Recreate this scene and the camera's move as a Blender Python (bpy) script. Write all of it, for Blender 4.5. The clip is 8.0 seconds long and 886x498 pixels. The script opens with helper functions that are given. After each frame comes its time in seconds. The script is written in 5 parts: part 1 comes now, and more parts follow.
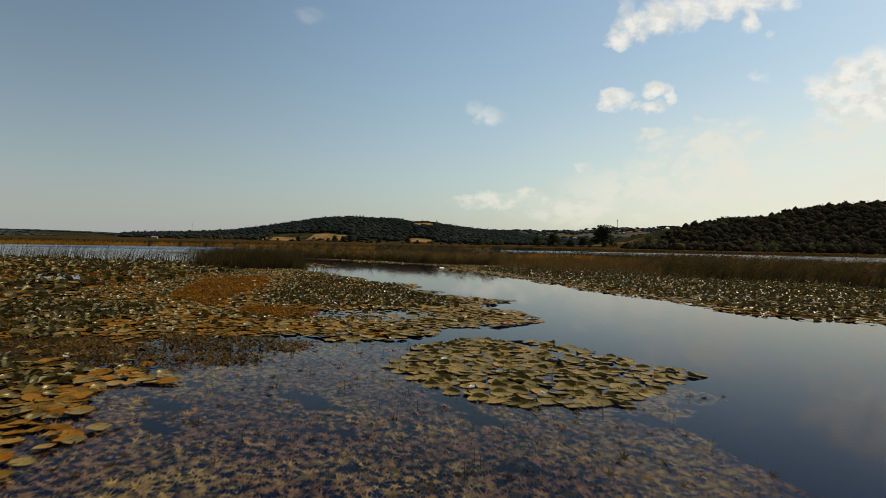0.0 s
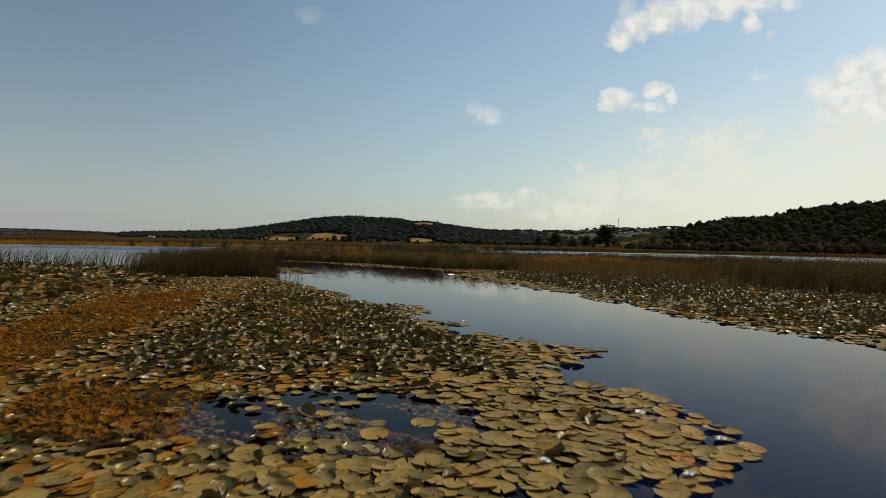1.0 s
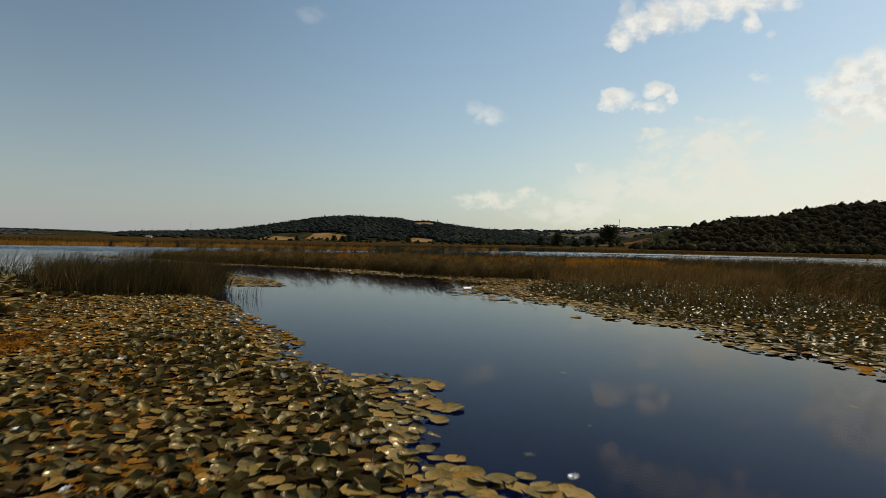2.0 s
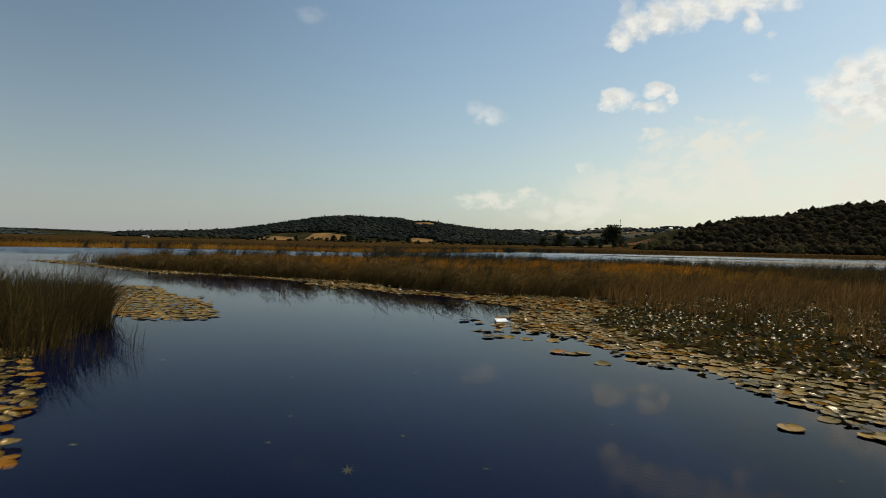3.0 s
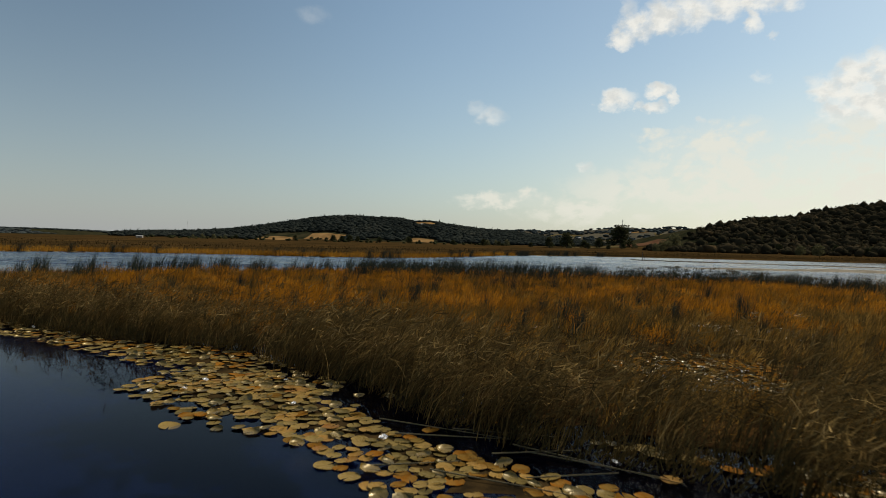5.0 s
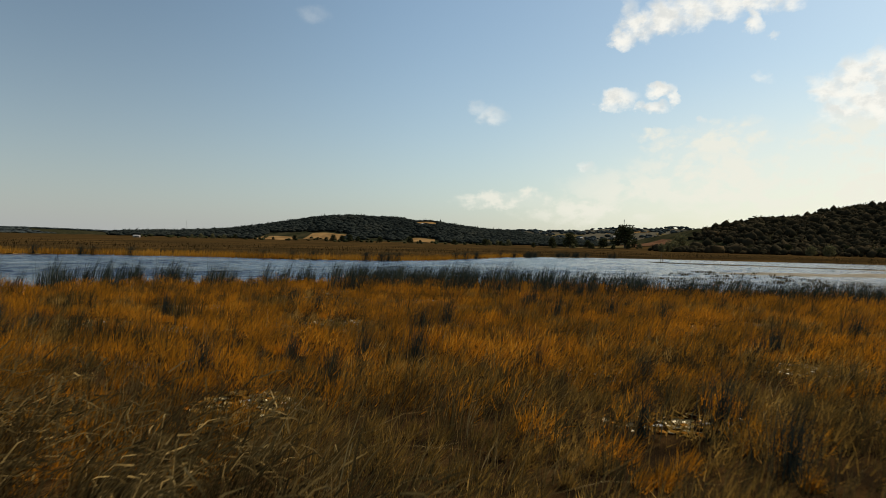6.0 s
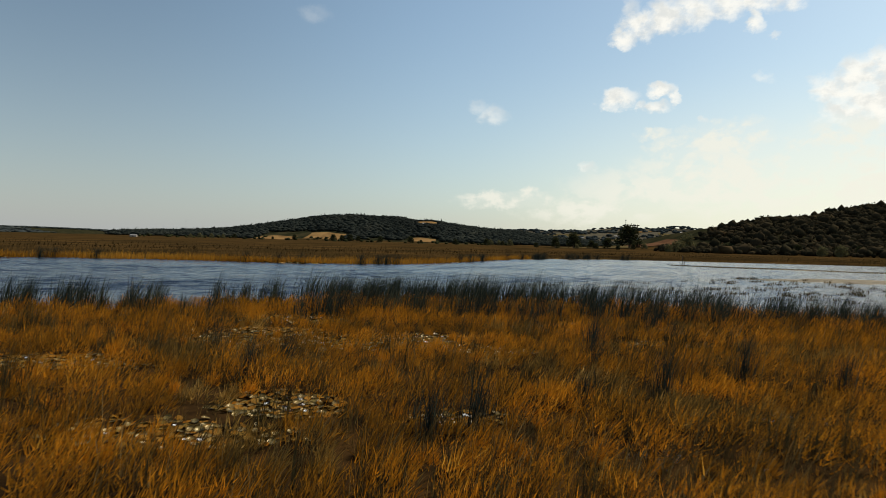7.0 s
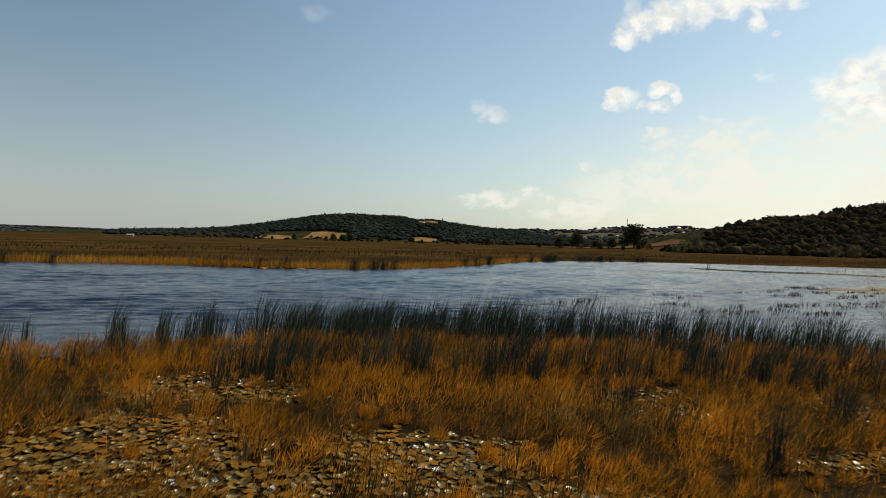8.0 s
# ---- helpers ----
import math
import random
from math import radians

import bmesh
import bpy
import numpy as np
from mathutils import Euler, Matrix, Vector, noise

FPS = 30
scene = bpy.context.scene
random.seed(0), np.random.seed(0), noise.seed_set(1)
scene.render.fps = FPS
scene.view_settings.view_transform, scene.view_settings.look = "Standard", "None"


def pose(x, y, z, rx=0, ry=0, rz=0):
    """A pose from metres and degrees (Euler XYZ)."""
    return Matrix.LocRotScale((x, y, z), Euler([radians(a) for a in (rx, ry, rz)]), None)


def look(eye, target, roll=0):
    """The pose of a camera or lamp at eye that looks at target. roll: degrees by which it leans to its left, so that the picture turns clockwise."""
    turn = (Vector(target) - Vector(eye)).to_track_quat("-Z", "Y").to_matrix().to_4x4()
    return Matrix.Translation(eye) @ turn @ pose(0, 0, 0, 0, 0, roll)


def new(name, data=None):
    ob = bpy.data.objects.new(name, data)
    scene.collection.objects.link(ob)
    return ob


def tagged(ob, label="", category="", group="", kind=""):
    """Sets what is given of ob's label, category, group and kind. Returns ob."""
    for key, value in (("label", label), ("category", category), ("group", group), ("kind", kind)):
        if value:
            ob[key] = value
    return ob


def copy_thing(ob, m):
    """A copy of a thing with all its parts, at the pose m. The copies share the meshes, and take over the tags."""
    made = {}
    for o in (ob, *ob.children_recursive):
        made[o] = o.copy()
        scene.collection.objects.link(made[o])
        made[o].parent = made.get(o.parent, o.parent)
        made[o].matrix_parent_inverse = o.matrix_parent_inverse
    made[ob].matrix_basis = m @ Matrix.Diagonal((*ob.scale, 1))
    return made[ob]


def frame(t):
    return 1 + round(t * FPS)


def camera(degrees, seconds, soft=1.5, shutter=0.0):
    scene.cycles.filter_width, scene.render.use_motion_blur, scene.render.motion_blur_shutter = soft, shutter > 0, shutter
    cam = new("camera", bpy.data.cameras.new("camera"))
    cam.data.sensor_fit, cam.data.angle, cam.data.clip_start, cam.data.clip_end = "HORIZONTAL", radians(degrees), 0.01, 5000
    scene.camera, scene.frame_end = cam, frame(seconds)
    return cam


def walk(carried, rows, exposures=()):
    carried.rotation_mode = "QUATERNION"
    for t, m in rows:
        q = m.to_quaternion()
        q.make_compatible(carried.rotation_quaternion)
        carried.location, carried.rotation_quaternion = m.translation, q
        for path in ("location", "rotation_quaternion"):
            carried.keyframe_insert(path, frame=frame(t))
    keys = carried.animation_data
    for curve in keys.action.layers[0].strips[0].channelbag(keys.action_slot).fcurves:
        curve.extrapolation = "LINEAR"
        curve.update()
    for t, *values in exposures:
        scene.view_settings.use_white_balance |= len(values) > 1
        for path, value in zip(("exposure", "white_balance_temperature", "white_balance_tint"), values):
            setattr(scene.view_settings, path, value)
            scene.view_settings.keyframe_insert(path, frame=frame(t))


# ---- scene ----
# ---- the flight: a low drone glide over the wetland, climbing slowly ----
cam = camera(73.0, 8.0, soft=0.5, shutter=0.11)
# seconds, eye, yaw to the left, pitch and roll in degrees
PATH = [
    (0, (0.000, 0.000, 1.620), -0.024, -0.484, 1.185),
    (1, (-0.491, 7.856, 1.643), -0.005, -0.496, 1.230),
    (2, (-0.995, 15.929, 1.732), 0.014, -0.507, 1.274),
    (3, (-1.490, 24.157, 1.911), 0.038, -0.504, 1.319),
    (4, (-1.985, 32.488, 2.142), 0.072, -0.506, 1.364),
    (5, (-2.501, 40.901, 2.381), 0.115, -0.513, 1.408),
    (6, (-2.985, 49.420, 2.615), 0.186, -0.540, 1.453),
    (7, (-3.425, 58.062, 2.867), 0.256, -0.581, 1.497),
    (8, (-3.845, 66.833, 3.165), 0.327, -0.635, 1.542),
]
walk(cam, [(t, pose(*eye, 90 + pitch, 0, yaw) @ pose(0, 0, 0, 0, 0, roll)) for t, eye, yaw, pitch, roll in PATH],
     exposures=[(0, 0.0, 6650, 10), (5.2, 0.02, 6650, 10), (6.3, 0.17, 6650, 10), (8, 0.2, 6650, 10)])

# ---- sky, clouds and sun ----
SUN_AZ, SUN_EL = 60.0, 47.0
world = bpy.data.worlds.new("sky")
scene.world = world
world.use_nodes = True
wt = world.node_tree
wt.nodes.clear()


def plug(tree, value, socket):
    if isinstance(value, bpy.types.NodeSocket):
        tree.links.new(value, socket)
    elif isinstance(value, (tuple, list)):
        socket.default_value = (*value, 1.0) if len(value) == 3 and len(socket.default_value) == 4 else value
    else:
        socket.default_value = value


def calc(tree, op, a, b=0.0, c=0.0):
    n = tree.nodes.new("ShaderNodeMath")
    n.operation = op
    for value, socket in zip((a, b, c), n.inputs):
        plug(tree, value, socket)
    return n.outputs[0]


def blend(tree, fac, a, b, how="MIX"):
    n = tree.nodes.new("ShaderNodeMix")
    n.data_type, n.blend_type = "RGBA", how
    plug(tree, fac, n.inputs[0])
    plug(tree, a, n.inputs[6])
    plug(tree, b, n.inputs[7])
    return n.outputs[2]


def spread(tree, value, lo, hi, to_lo=0.0, to_hi=1.0, how="SMOOTHSTEP"):
    n = tree.nodes.new("ShaderNodeMapRange")
    n.interpolation_type = how
    for v, i in ((value, 0), (lo, 1), (hi, 2), (to_lo, 3), (to_hi, 4)):
        plug(tree, v, n.inputs[i])
    return n.outputs[0]


def noise_of(tree, vector, scale, detail=4.0, rough=0.55, lump=0.0):
    n = tree.nodes.new("ShaderNodeTexNoise")
    if vector is not None:
        tree.links.new(vector, n.inputs["Vector"])
    n.inputs["Scale"].default_value, n.inputs["Detail"].default_value = scale, detail
    n.inputs["Roughness"].default_value, n.inputs["Distortion"].default_value = rough, lump
    return n.outputs[0]


sky = wt.nodes.new("ShaderNodeTexSky")
sky.sky_type, sky.sun_disc = "NISHITA", False
sky.sun_elevation, sky.sun_rotation = radians(SUN_EL), radians(SUN_AZ)
sky.air_density, sky.dust_density, sky.ozone_density = 1.0, 1.0, 1.3
ways = wt.nodes.new("ShaderNodeTexCoord").outputs["Generated"]
parts = wt.nodes.new("ShaderNodeSeparateXYZ")
wt.links.new(ways, parts.inputs[0])
azim = calc(wt, "MULTIPLY", calc(wt, "ARCTAN2", parts.outputs[0], parts.outputs[1]), 180 / math.pi)
elev = calc(wt, "MULTIPLY", calc(wt, "ARCSINE", parts.outputs[2]), 180 / math.pi)
# clouds: azimuth, elevation, half width, half height in degrees, density
FLEECE = [
    (16.0, 18.45, 1.3, 0.9, 1.0), (17.5, 19.4, 2.0, 1.4, 1.0), (19.6, 19.9, 2.4, 1.6, 1.0), (22.0, 20.2, 2.3, 1.5, 1.0), (24.2, 20.5, 2.3, 1.4, 1.0), (26.6, 20.8, 3.0, 1.3, 1.0),
    (26.7, 19.0, 0.8, 1.1, 0.9), (29.1, 19.9, 1.5, 0.9, 0.75), (16.5, 20.8, 1.0, 1.1, 0.5), (28.2, 17.5, 0.5, 0.4, 0.5),
    (15.7, 13.5, 1.7, 1.1, 1.0), (14.8, 13.05, 1.0, 0.7, 0.8), (19.3, 14.0, 1.5, 0.7, 0.95), (18.9, 12.5, 1.3, 0.6, 0.8), (20.5, 13.4, 0.55, 1.0, 0.85), (17.6, 12.7, 0.6, 0.5, 0.6)]
HEAPS = [
    (4.1, 12.1, 1.6, 1.0, 0.50), (2.9, 12.8, 1.4, 0.6, 0.36), (-12.9, 20.1, 1.7, 0.9, 0.24), (31.7, 13.7, 1.0, 0.6, 0.5), (33.0, 12.8, 2.0, 1.5, 1.0), (34.4, 13.8, 2.1, 1.6, 1.0),
    (36.0, 14.2, 2.2, 1.6, 1.0), (35.5, 12.0, 3.8, 2.0, 1.0), (33.7, 11.4, 2.3, 1.0, 0.9), (38.5, 13.3, 4.0, 3.5, 1.0), (27.5, 14.5, 0.8, 0.5, 0.4), (13.1, 7.3, 0.8, 0.5, 0.55), (22.8, 11.2, 0.5, 0.4, 0.5),
    (75.0, 14.0, 14.0, 5.0, 1.0), (120.0, 22.0, 16.0, 6.0, 0.9), (-95.0, 18.0, 13.0, 4.0, 0.8), (170.0, 30.0, 18.0, 6.0, 0.8)]
BANK = [
    (25.2, 9.6, 4.5, 1.7, 0.9), (18.9, 10.1, 1.7, 0.6, 0.7), (20.6, 8.6, 3.0, 1.3, 0.7), (30.6, 8.8, 3.0, 1.8, 0.6), (33.8, 7.1, 6.6, 4.0, 0.9), (25.7, 6.0, 10.6, 3.5, 0.8), (17.8, 5.1, 7.6, 2.5, 0.6),
    (6.0, 4.2, 5.3, 0.8, 0.9), (7.9, 4.8, 1.7, 0.6, 0.8), (13.9, 3.5, 8.1, 1.5, 0.7), (36.6, 9.0, 4.5, 2.5, 0.8), (32.2, 8.4, 1.8, 0.8, 0.8), (18.3, 5.7, 1.2, 0.5, 0.7), (44.0, 7.0, 13.0, 6.0, 0.9)]
flat_ways = wt.nodes.new("ShaderNodeCombineXYZ")
wt.links.new(azim, flat_ways.inputs[0])
wt.links.new(calc(wt, "MULTIPLY", elev, 1.3), flat_ways.inputs[1])
shifted = wt.nodes.new("ShaderNodeVectorMath")
shifted.inputs[1].default_value = (37.0, 91.0, 13.0)
wt.links.new(flat_ways.outputs[0], shifted.inputs[0])
puff = noise_of(wt, flat_ways.outputs[0], 0.75, 6.0, 0.56)
puff_up = noise_of(wt, shifted.outputs[0], 0.75, 6.0, 0.56)
billow = noise_of(wt, shifted.outputs[0], 0.28, 5.0, 0.55, 0.6)
bent_az = calc(wt, "ADD", azim, calc(wt, "MULTIPLY", calc(wt, "SUBTRACT", puff, 0.5), 2.6))
bent_el = calc(wt, "ADD", elev, calc(wt, "MULTIPLY", calc(wt, "SUBTRACT", puff_up, 0.5), 2.0))


def heap(blobs):
    """Cloud body: the highest of several soft domes with crumpled outlines."""
    total = None
    for az, el, wide, tall, dense in blobs:
        dx = calc(wt, "DIVIDE", calc(wt, "SUBTRACT", bent_az, az), wide * 1.15)
        dy = calc(wt, "DIVIDE", calc(wt, "SUBTRACT", bent_el, el), tall * 1.15)
        r2 = calc(wt, "ADD", calc(wt, "MULTIPLY", dx, dx), calc(wt, "MULTIPLY", dy, dy))
        one = calc(wt, "MULTIPLY", calc(wt, "SUBTRACT", 1.0, r2), dense)
        total = one if total is None else calc(wt, "MAXIMUM", total, one)
    return calc(wt, "MAXIMUM", total, 0.0)


body = calc(wt, "MAXIMUM", heap(FLEECE), heap(HEAPS))
cover = calc(wt, "MULTIPLY", spread(wt, body, 0.0, 0.95), spread(wt, puff, 0.30, 0.58, 0.55, 1.0))
bank = calc(wt, "MULTIPLY", spread(wt, heap(BANK), 0.0, 0.75), spread(wt, calc(wt, "ADD", calc(wt, "MULTIPLY", billow, 0.6), calc(wt, "MULTIPLY", puff, 0.4)), 0.42, 0.56, 0.22, 1.0))
veil = calc(wt, "MULTIPLY", spread(wt, azim, 0.0, 40.0), spread(wt, elev, 17.0, 3.0))
haze = calc(wt, "MULTIPLY", calc(wt, "POWER", 2.718, calc(wt, "MULTIPLY", calc(wt, "MAXIMUM", elev, 0.0), -0.11)), 0.8)
clear = blend(wt, 1.0, sky.outputs[0], (0.087, 0.0955, 0.0885), "MULTIPLY")
haze_tint = blend(wt, spread(wt, azim, -15.0, 38.0), (0.395, 0.415, 0.435), (0.72, 0.72, 0.60))
glow = spread(wt, azim, -36.0, 2.0, 0.90, 1.20)
lit = wt.nodes.new("ShaderNodeCombineXYZ")
for i in range(3):
    wt.links.new(glow, lit.inputs[i])
clear = blend(wt, 1.0, clear, lit.outputs[0], "MULTIPLY")
air = blend(wt, haze, clear, haze_tint)
air = blend(wt, calc(wt, "MULTIPLY", veil, 0.52), air, (0.80, 0.78, 0.66))
air = blend(wt, calc(wt, "MULTIPLY", bank, 0.82), air, (0.78, 0.775, 0.69))
white = blend(wt, spread(wt, puff_up, 0.35, 0.6), (0.70, 0.71, 0.68), (0.88, 0.87, 0.81))
full = blend(wt, calc(wt, "MULTIPLY", cover, 0.92), air, white)
back = wt.nodes.new("ShaderNodeBackground")
wt.links.new(full, back.inputs[0])
back.inputs[1].default_value = 1.0
out = wt.nodes.new("ShaderNodeOutputWorld")
wt.links.new(back.outputs[0], out.inputs[0])

sun = new("sun", bpy.data.lights.new("sun", "SUN"))
sun.data.energy, sun.data.angle, sun.data.color = 4.2, radians(0.53), (1.0, 0.91, 0.76)
sun_way = Vector((math.sin(radians(SUN_AZ)) * math.cos(radians(SUN_EL)), math.cos(radians(SUN_AZ)) * math.cos(radians(SUN_EL)), math.sin(radians(SUN_EL))))
sun.matrix_world = look(sun_way * 100, (0, 0, 0))


# ---- materials ----
def material(name):
    m = bpy.data.materials.new(name)
    m.use_nodes = True
    return m, m.node_tree, m.node_tree.nodes["Principled BSDF"]


def place_of(tree):
    return tree.nodes.new("ShaderNodeTexCoord").outputs["Object"]


def island(tree):
    return tree.nodes.new("ShaderNodeNewGeometry").outputs["Random Per Island"]


def ramp(tree, fac, stops):
    n = tree.nodes.new("ShaderNodeValToRGB")
    e = n.color_ramp.elements
    while len(e) < len(stops):
        e.new(0.5)
    for item, (at, c) in zip(e, stops):
        item.position, item.color = at, (*c, 1.0)
    plug(tree, fac, n.inputs[0])
    return n.outputs[0]


def bumped(tree, bsdf, height, strength, distance):
    b = tree.nodes.new("ShaderNodeBump")
    b.inputs["Strength"].default_value, b.inputs["Distance"].default_value = strength, distance
    tree.links.new(height, b.inputs["Height"])
    tree.links.new(b.outputs[0], bsdf.inputs["Normal"])


def plant(name, stops, patch=0.35, share=0.5, rough=0.65, through_light=0.40, sheen=0.0):
    """Leaves or blades: colour by patches of ground and by single blade, some light passing through."""
    m, t, b = material(name)
    p = place_of(t)
    big = spread(t, noise_of(t, p, patch, 3.0), 0.33, 0.67, how="LINEAR")
    fac = calc(t, "ADD", calc(t, "MULTIPLY", big, 1 - share), calc(t, "MULTIPLY", island(t), share))
    colour = ramp(t, fac, stops)
    grain = noise_of(t, p, 40.0, 3.0)
    colour = blend(t, spread(t, grain, 0.3, 0.8, 0.0, 0.45), colour, (0.045, 0.032, 0.016))
    t.links.new(colour, b.inputs["Base Color"])
    b.inputs["Roughness"].default_value = rough
    b.inputs["Specular IOR Level"].default_value = sheen
    if through_light:
        tr = t.nodes.new("ShaderNodeBsdfTranslucent")
        t.links.new(colour, tr.inputs[0])
        mix = t.nodes.new("ShaderNodeMixShader")
        mix.inputs[0].default_value = through_light
        t.links.new(b.outputs[0], mix.inputs[1])
        t.links.new(tr.outputs[0], mix.inputs[2])
        t.links.new(mix.outputs[0], t.nodes["Material Output"].inputs[0])
    return m


def earth(name, stops, scale, bump=0.4, rough=0.9):
    m, t, b = material(name)
    p = place_of(t)
    a, c = noise_of(t, p, scale, 6.0), noise_of(t, p, scale * 9, 4.0)
    fac = calc(t, "ADD", calc(t, "MULTIPLY", spread(t, a, 0.3, 0.7), 0.65), calc(t, "MULTIPLY", c, 0.35))
    t.links.new(ramp(t, fac, stops), b.inputs["Base Color"])
    b.inputs["Roughness"].default_value = rough
    b.inputs["Specular IOR Level"].default_value = 0.0
    bumped(t, b, c, bump, 0.2 / scale * 0.1)
    return m


def pad_leaf(name, stops, rough=0.36, single=False, gloss=0.06, through_light=0.0):
    """Floating leaf: waxy, veined, browned in places."""
    m, t, b = material(name)
    p = place_of(t)
    one = t.nodes.new("ShaderNodeObjectInfo").outputs["Random"] if single else island(t)
    big = spread(t, noise_of(t, p, 0.45, 3.0), 0.35, 0.65, how="LINEAR")
    colour = ramp(t, calc(t, "ADD", calc(t, "MULTIPLY", one, 0.72), calc(t, "MULTIPLY", big, 0.28)), stops)
    tone = noise_of(t, p, 6.0, 3.0)
    colour = blend(t, spread(t, tone, 0.35, 0.65, 0.0, 0.30), colour, (0.24, 0.175, 0.052))
    spots = noise_of(t, p, 22.0, 5.0)
    colour = blend(t, spread(t, spots, 0.56, 0.72, 0.0, 0.6), colour, (0.075, 0.045, 0.016))
    t.links.new(colour, b.inputs["Base Color"])
    t.links.new(spread(t, spots, 0.3, 0.7, rough, rough + 0.3), b.inputs["Roughness"])
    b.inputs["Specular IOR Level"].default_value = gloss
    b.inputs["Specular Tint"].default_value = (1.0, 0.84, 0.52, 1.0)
    bumped(t, b, noise_of(t, p, 26.0, 3.0), 0.5, 0.014)
    if through_light:
        tr = t.nodes.new("ShaderNodeBsdfTranslucent")
        t.links.new(colour, tr.inputs[0])
        mix = t.nodes.new("ShaderNodeMixShader")
        mix.inputs[0].default_value = through_light
        t.links.new(b.outputs[0], mix.inputs[1])
        t.links.new(tr.outputs[0], mix.inputs[2])
        t.links.new(mix.outputs[0], t.nodes["Material Output"].inputs[0])
    return m


def plain(name, c, rough=0.6, metal=0.0, grain=12.0):
    m, t, b = material(name)
    n = noise_of(t, place_of(t), grain, 5.0)
    t.links.new(blend(t, spread(t, n, 0.3, 0.75, 0.0, 0.5), c, tuple(0.55 * v for v in c)), b.inputs["Base Color"])
    b.inputs["Roughness"].default_value, b.inputs["Metallic"].default_value = rough, metal
    bumped(t, b, n, 0.3, 0.01)
    return m


def water_look():
    m, t, b = material("lake_water")
    p = place_of(t)
    xyz = t.nodes.new("ShaderNodeSeparateXYZ")
    t.links.new(p, xyz.inputs[0])
    b.inputs["Base Color"].default_value = (0.36, 0.40, 0.56, 1)
    b.inputs["Roughness"].default_value = 0.015
    b.inputs["Transmission Weight"].default_value = 1.0
    stretch = t.nodes.new("ShaderNodeMapping")
    stretch.inputs["Scale"].default_value = (1.0, 2.1, 1.0)
    stretch.inputs["Rotation"].default_value = (0, 0, radians(12))
    t.links.new(p, stretch.inputs[0])
    swell = t.nodes.new("ShaderNodeMapping")
    swell.inputs["Scale"].default_value = (1.0, 0.55, 1.0)
    swell.inputs["Rotation"].default_value = (0, 0, radians(-8))
    t.links.new(p, swell.inputs[0])
    waves = calc(t, "ADD", calc(t, "MULTIPLY", noise_of(t, stretch.outputs[0], 2.6, 4.0, 0.62, 0.5), 0.5), noise_of(t, swell.outputs[0], 0.75, 3.0, 0.6, 0.4))
    # open lake is ruffled by the wind, the sheltered channel is nearly calm
    wind = spread(t, calc(t, "ADD", xyz.outputs[1], calc(t, "MULTIPLY", xyz.outputs[0], -0.35)), 52.0, 92.0, 0.003, 1.0)
    t.links.new(spread(t, wind, 0.0, 1.0, 1.115, 1.33, "LINEAR"), b.inputs["IOR"])
    gust = calc(t, "MULTIPLY", wind, spread(t, noise_of(t, p, 0.12, 2.0), 0.3, 0.7, 0.55, 1.2))
    # small wavelets below the size of the modelled ones blur the mirror image on the open lake
    streak = t.nodes.new("ShaderNodeMapping")
    streak.inputs["Scale"].default_value = (0.5, 1.0, 1.0)
    t.links.new(p, streak.inputs[0])
    ruffle = spread(t, noise_of(t, streak.outputs[0], 1.3, 6.0, 0.7), 0.3, 0.7, 0.06, 0.12)
    t.links.new(calc(t, "ADD", calc(t, "MULTIPLY", spread(t, wind, 0.05, 0.8), ruffle), 0.035), b.inputs["Roughness"])
    bump = t.nodes.new("ShaderNodeBump")
    bump.inputs["Distance"].default_value = 0.10
    t.links.new(gust, bump.inputs["Strength"])
    t.links.new(waves, bump.inputs["Height"])
    t.links.new(bump.outputs[0], b.inputs["Normal"])
    return m


WATER = water_look()
# the blue dark of deep water is put into the colour of the bed
BED = earth("deep_water_bed", [(0.2, (0.0010, 0.0030, 0.0155)), (0.8, (0.0024, 0.0056, 0.0215))], 0.5)
LAND = earth("marsh_soil", [(0.15, (0.0235, 0.0155, 0.0063)), (0.5, (0.0401, 0.0246, 0.0089)), (0.85, (0.0690, 0.0379, 0.0126))], 0.035)
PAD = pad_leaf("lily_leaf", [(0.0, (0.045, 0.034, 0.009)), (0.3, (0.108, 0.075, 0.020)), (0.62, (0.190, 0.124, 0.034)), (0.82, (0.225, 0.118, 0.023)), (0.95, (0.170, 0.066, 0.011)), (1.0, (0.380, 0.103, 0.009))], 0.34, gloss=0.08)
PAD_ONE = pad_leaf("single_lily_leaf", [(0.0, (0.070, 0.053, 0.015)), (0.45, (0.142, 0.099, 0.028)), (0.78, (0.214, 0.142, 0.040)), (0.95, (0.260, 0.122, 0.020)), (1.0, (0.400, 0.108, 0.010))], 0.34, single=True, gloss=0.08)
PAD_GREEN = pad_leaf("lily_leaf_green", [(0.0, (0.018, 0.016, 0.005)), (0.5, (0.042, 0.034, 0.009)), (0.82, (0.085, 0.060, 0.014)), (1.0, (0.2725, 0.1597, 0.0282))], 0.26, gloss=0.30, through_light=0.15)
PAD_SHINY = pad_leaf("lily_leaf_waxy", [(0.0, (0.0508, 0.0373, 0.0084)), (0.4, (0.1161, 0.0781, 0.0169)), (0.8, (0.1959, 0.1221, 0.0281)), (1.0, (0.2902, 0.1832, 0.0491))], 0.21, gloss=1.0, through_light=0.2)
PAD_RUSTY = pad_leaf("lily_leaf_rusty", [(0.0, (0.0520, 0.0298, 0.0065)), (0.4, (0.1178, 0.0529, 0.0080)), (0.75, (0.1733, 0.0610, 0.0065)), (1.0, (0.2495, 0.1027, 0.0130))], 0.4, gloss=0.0)
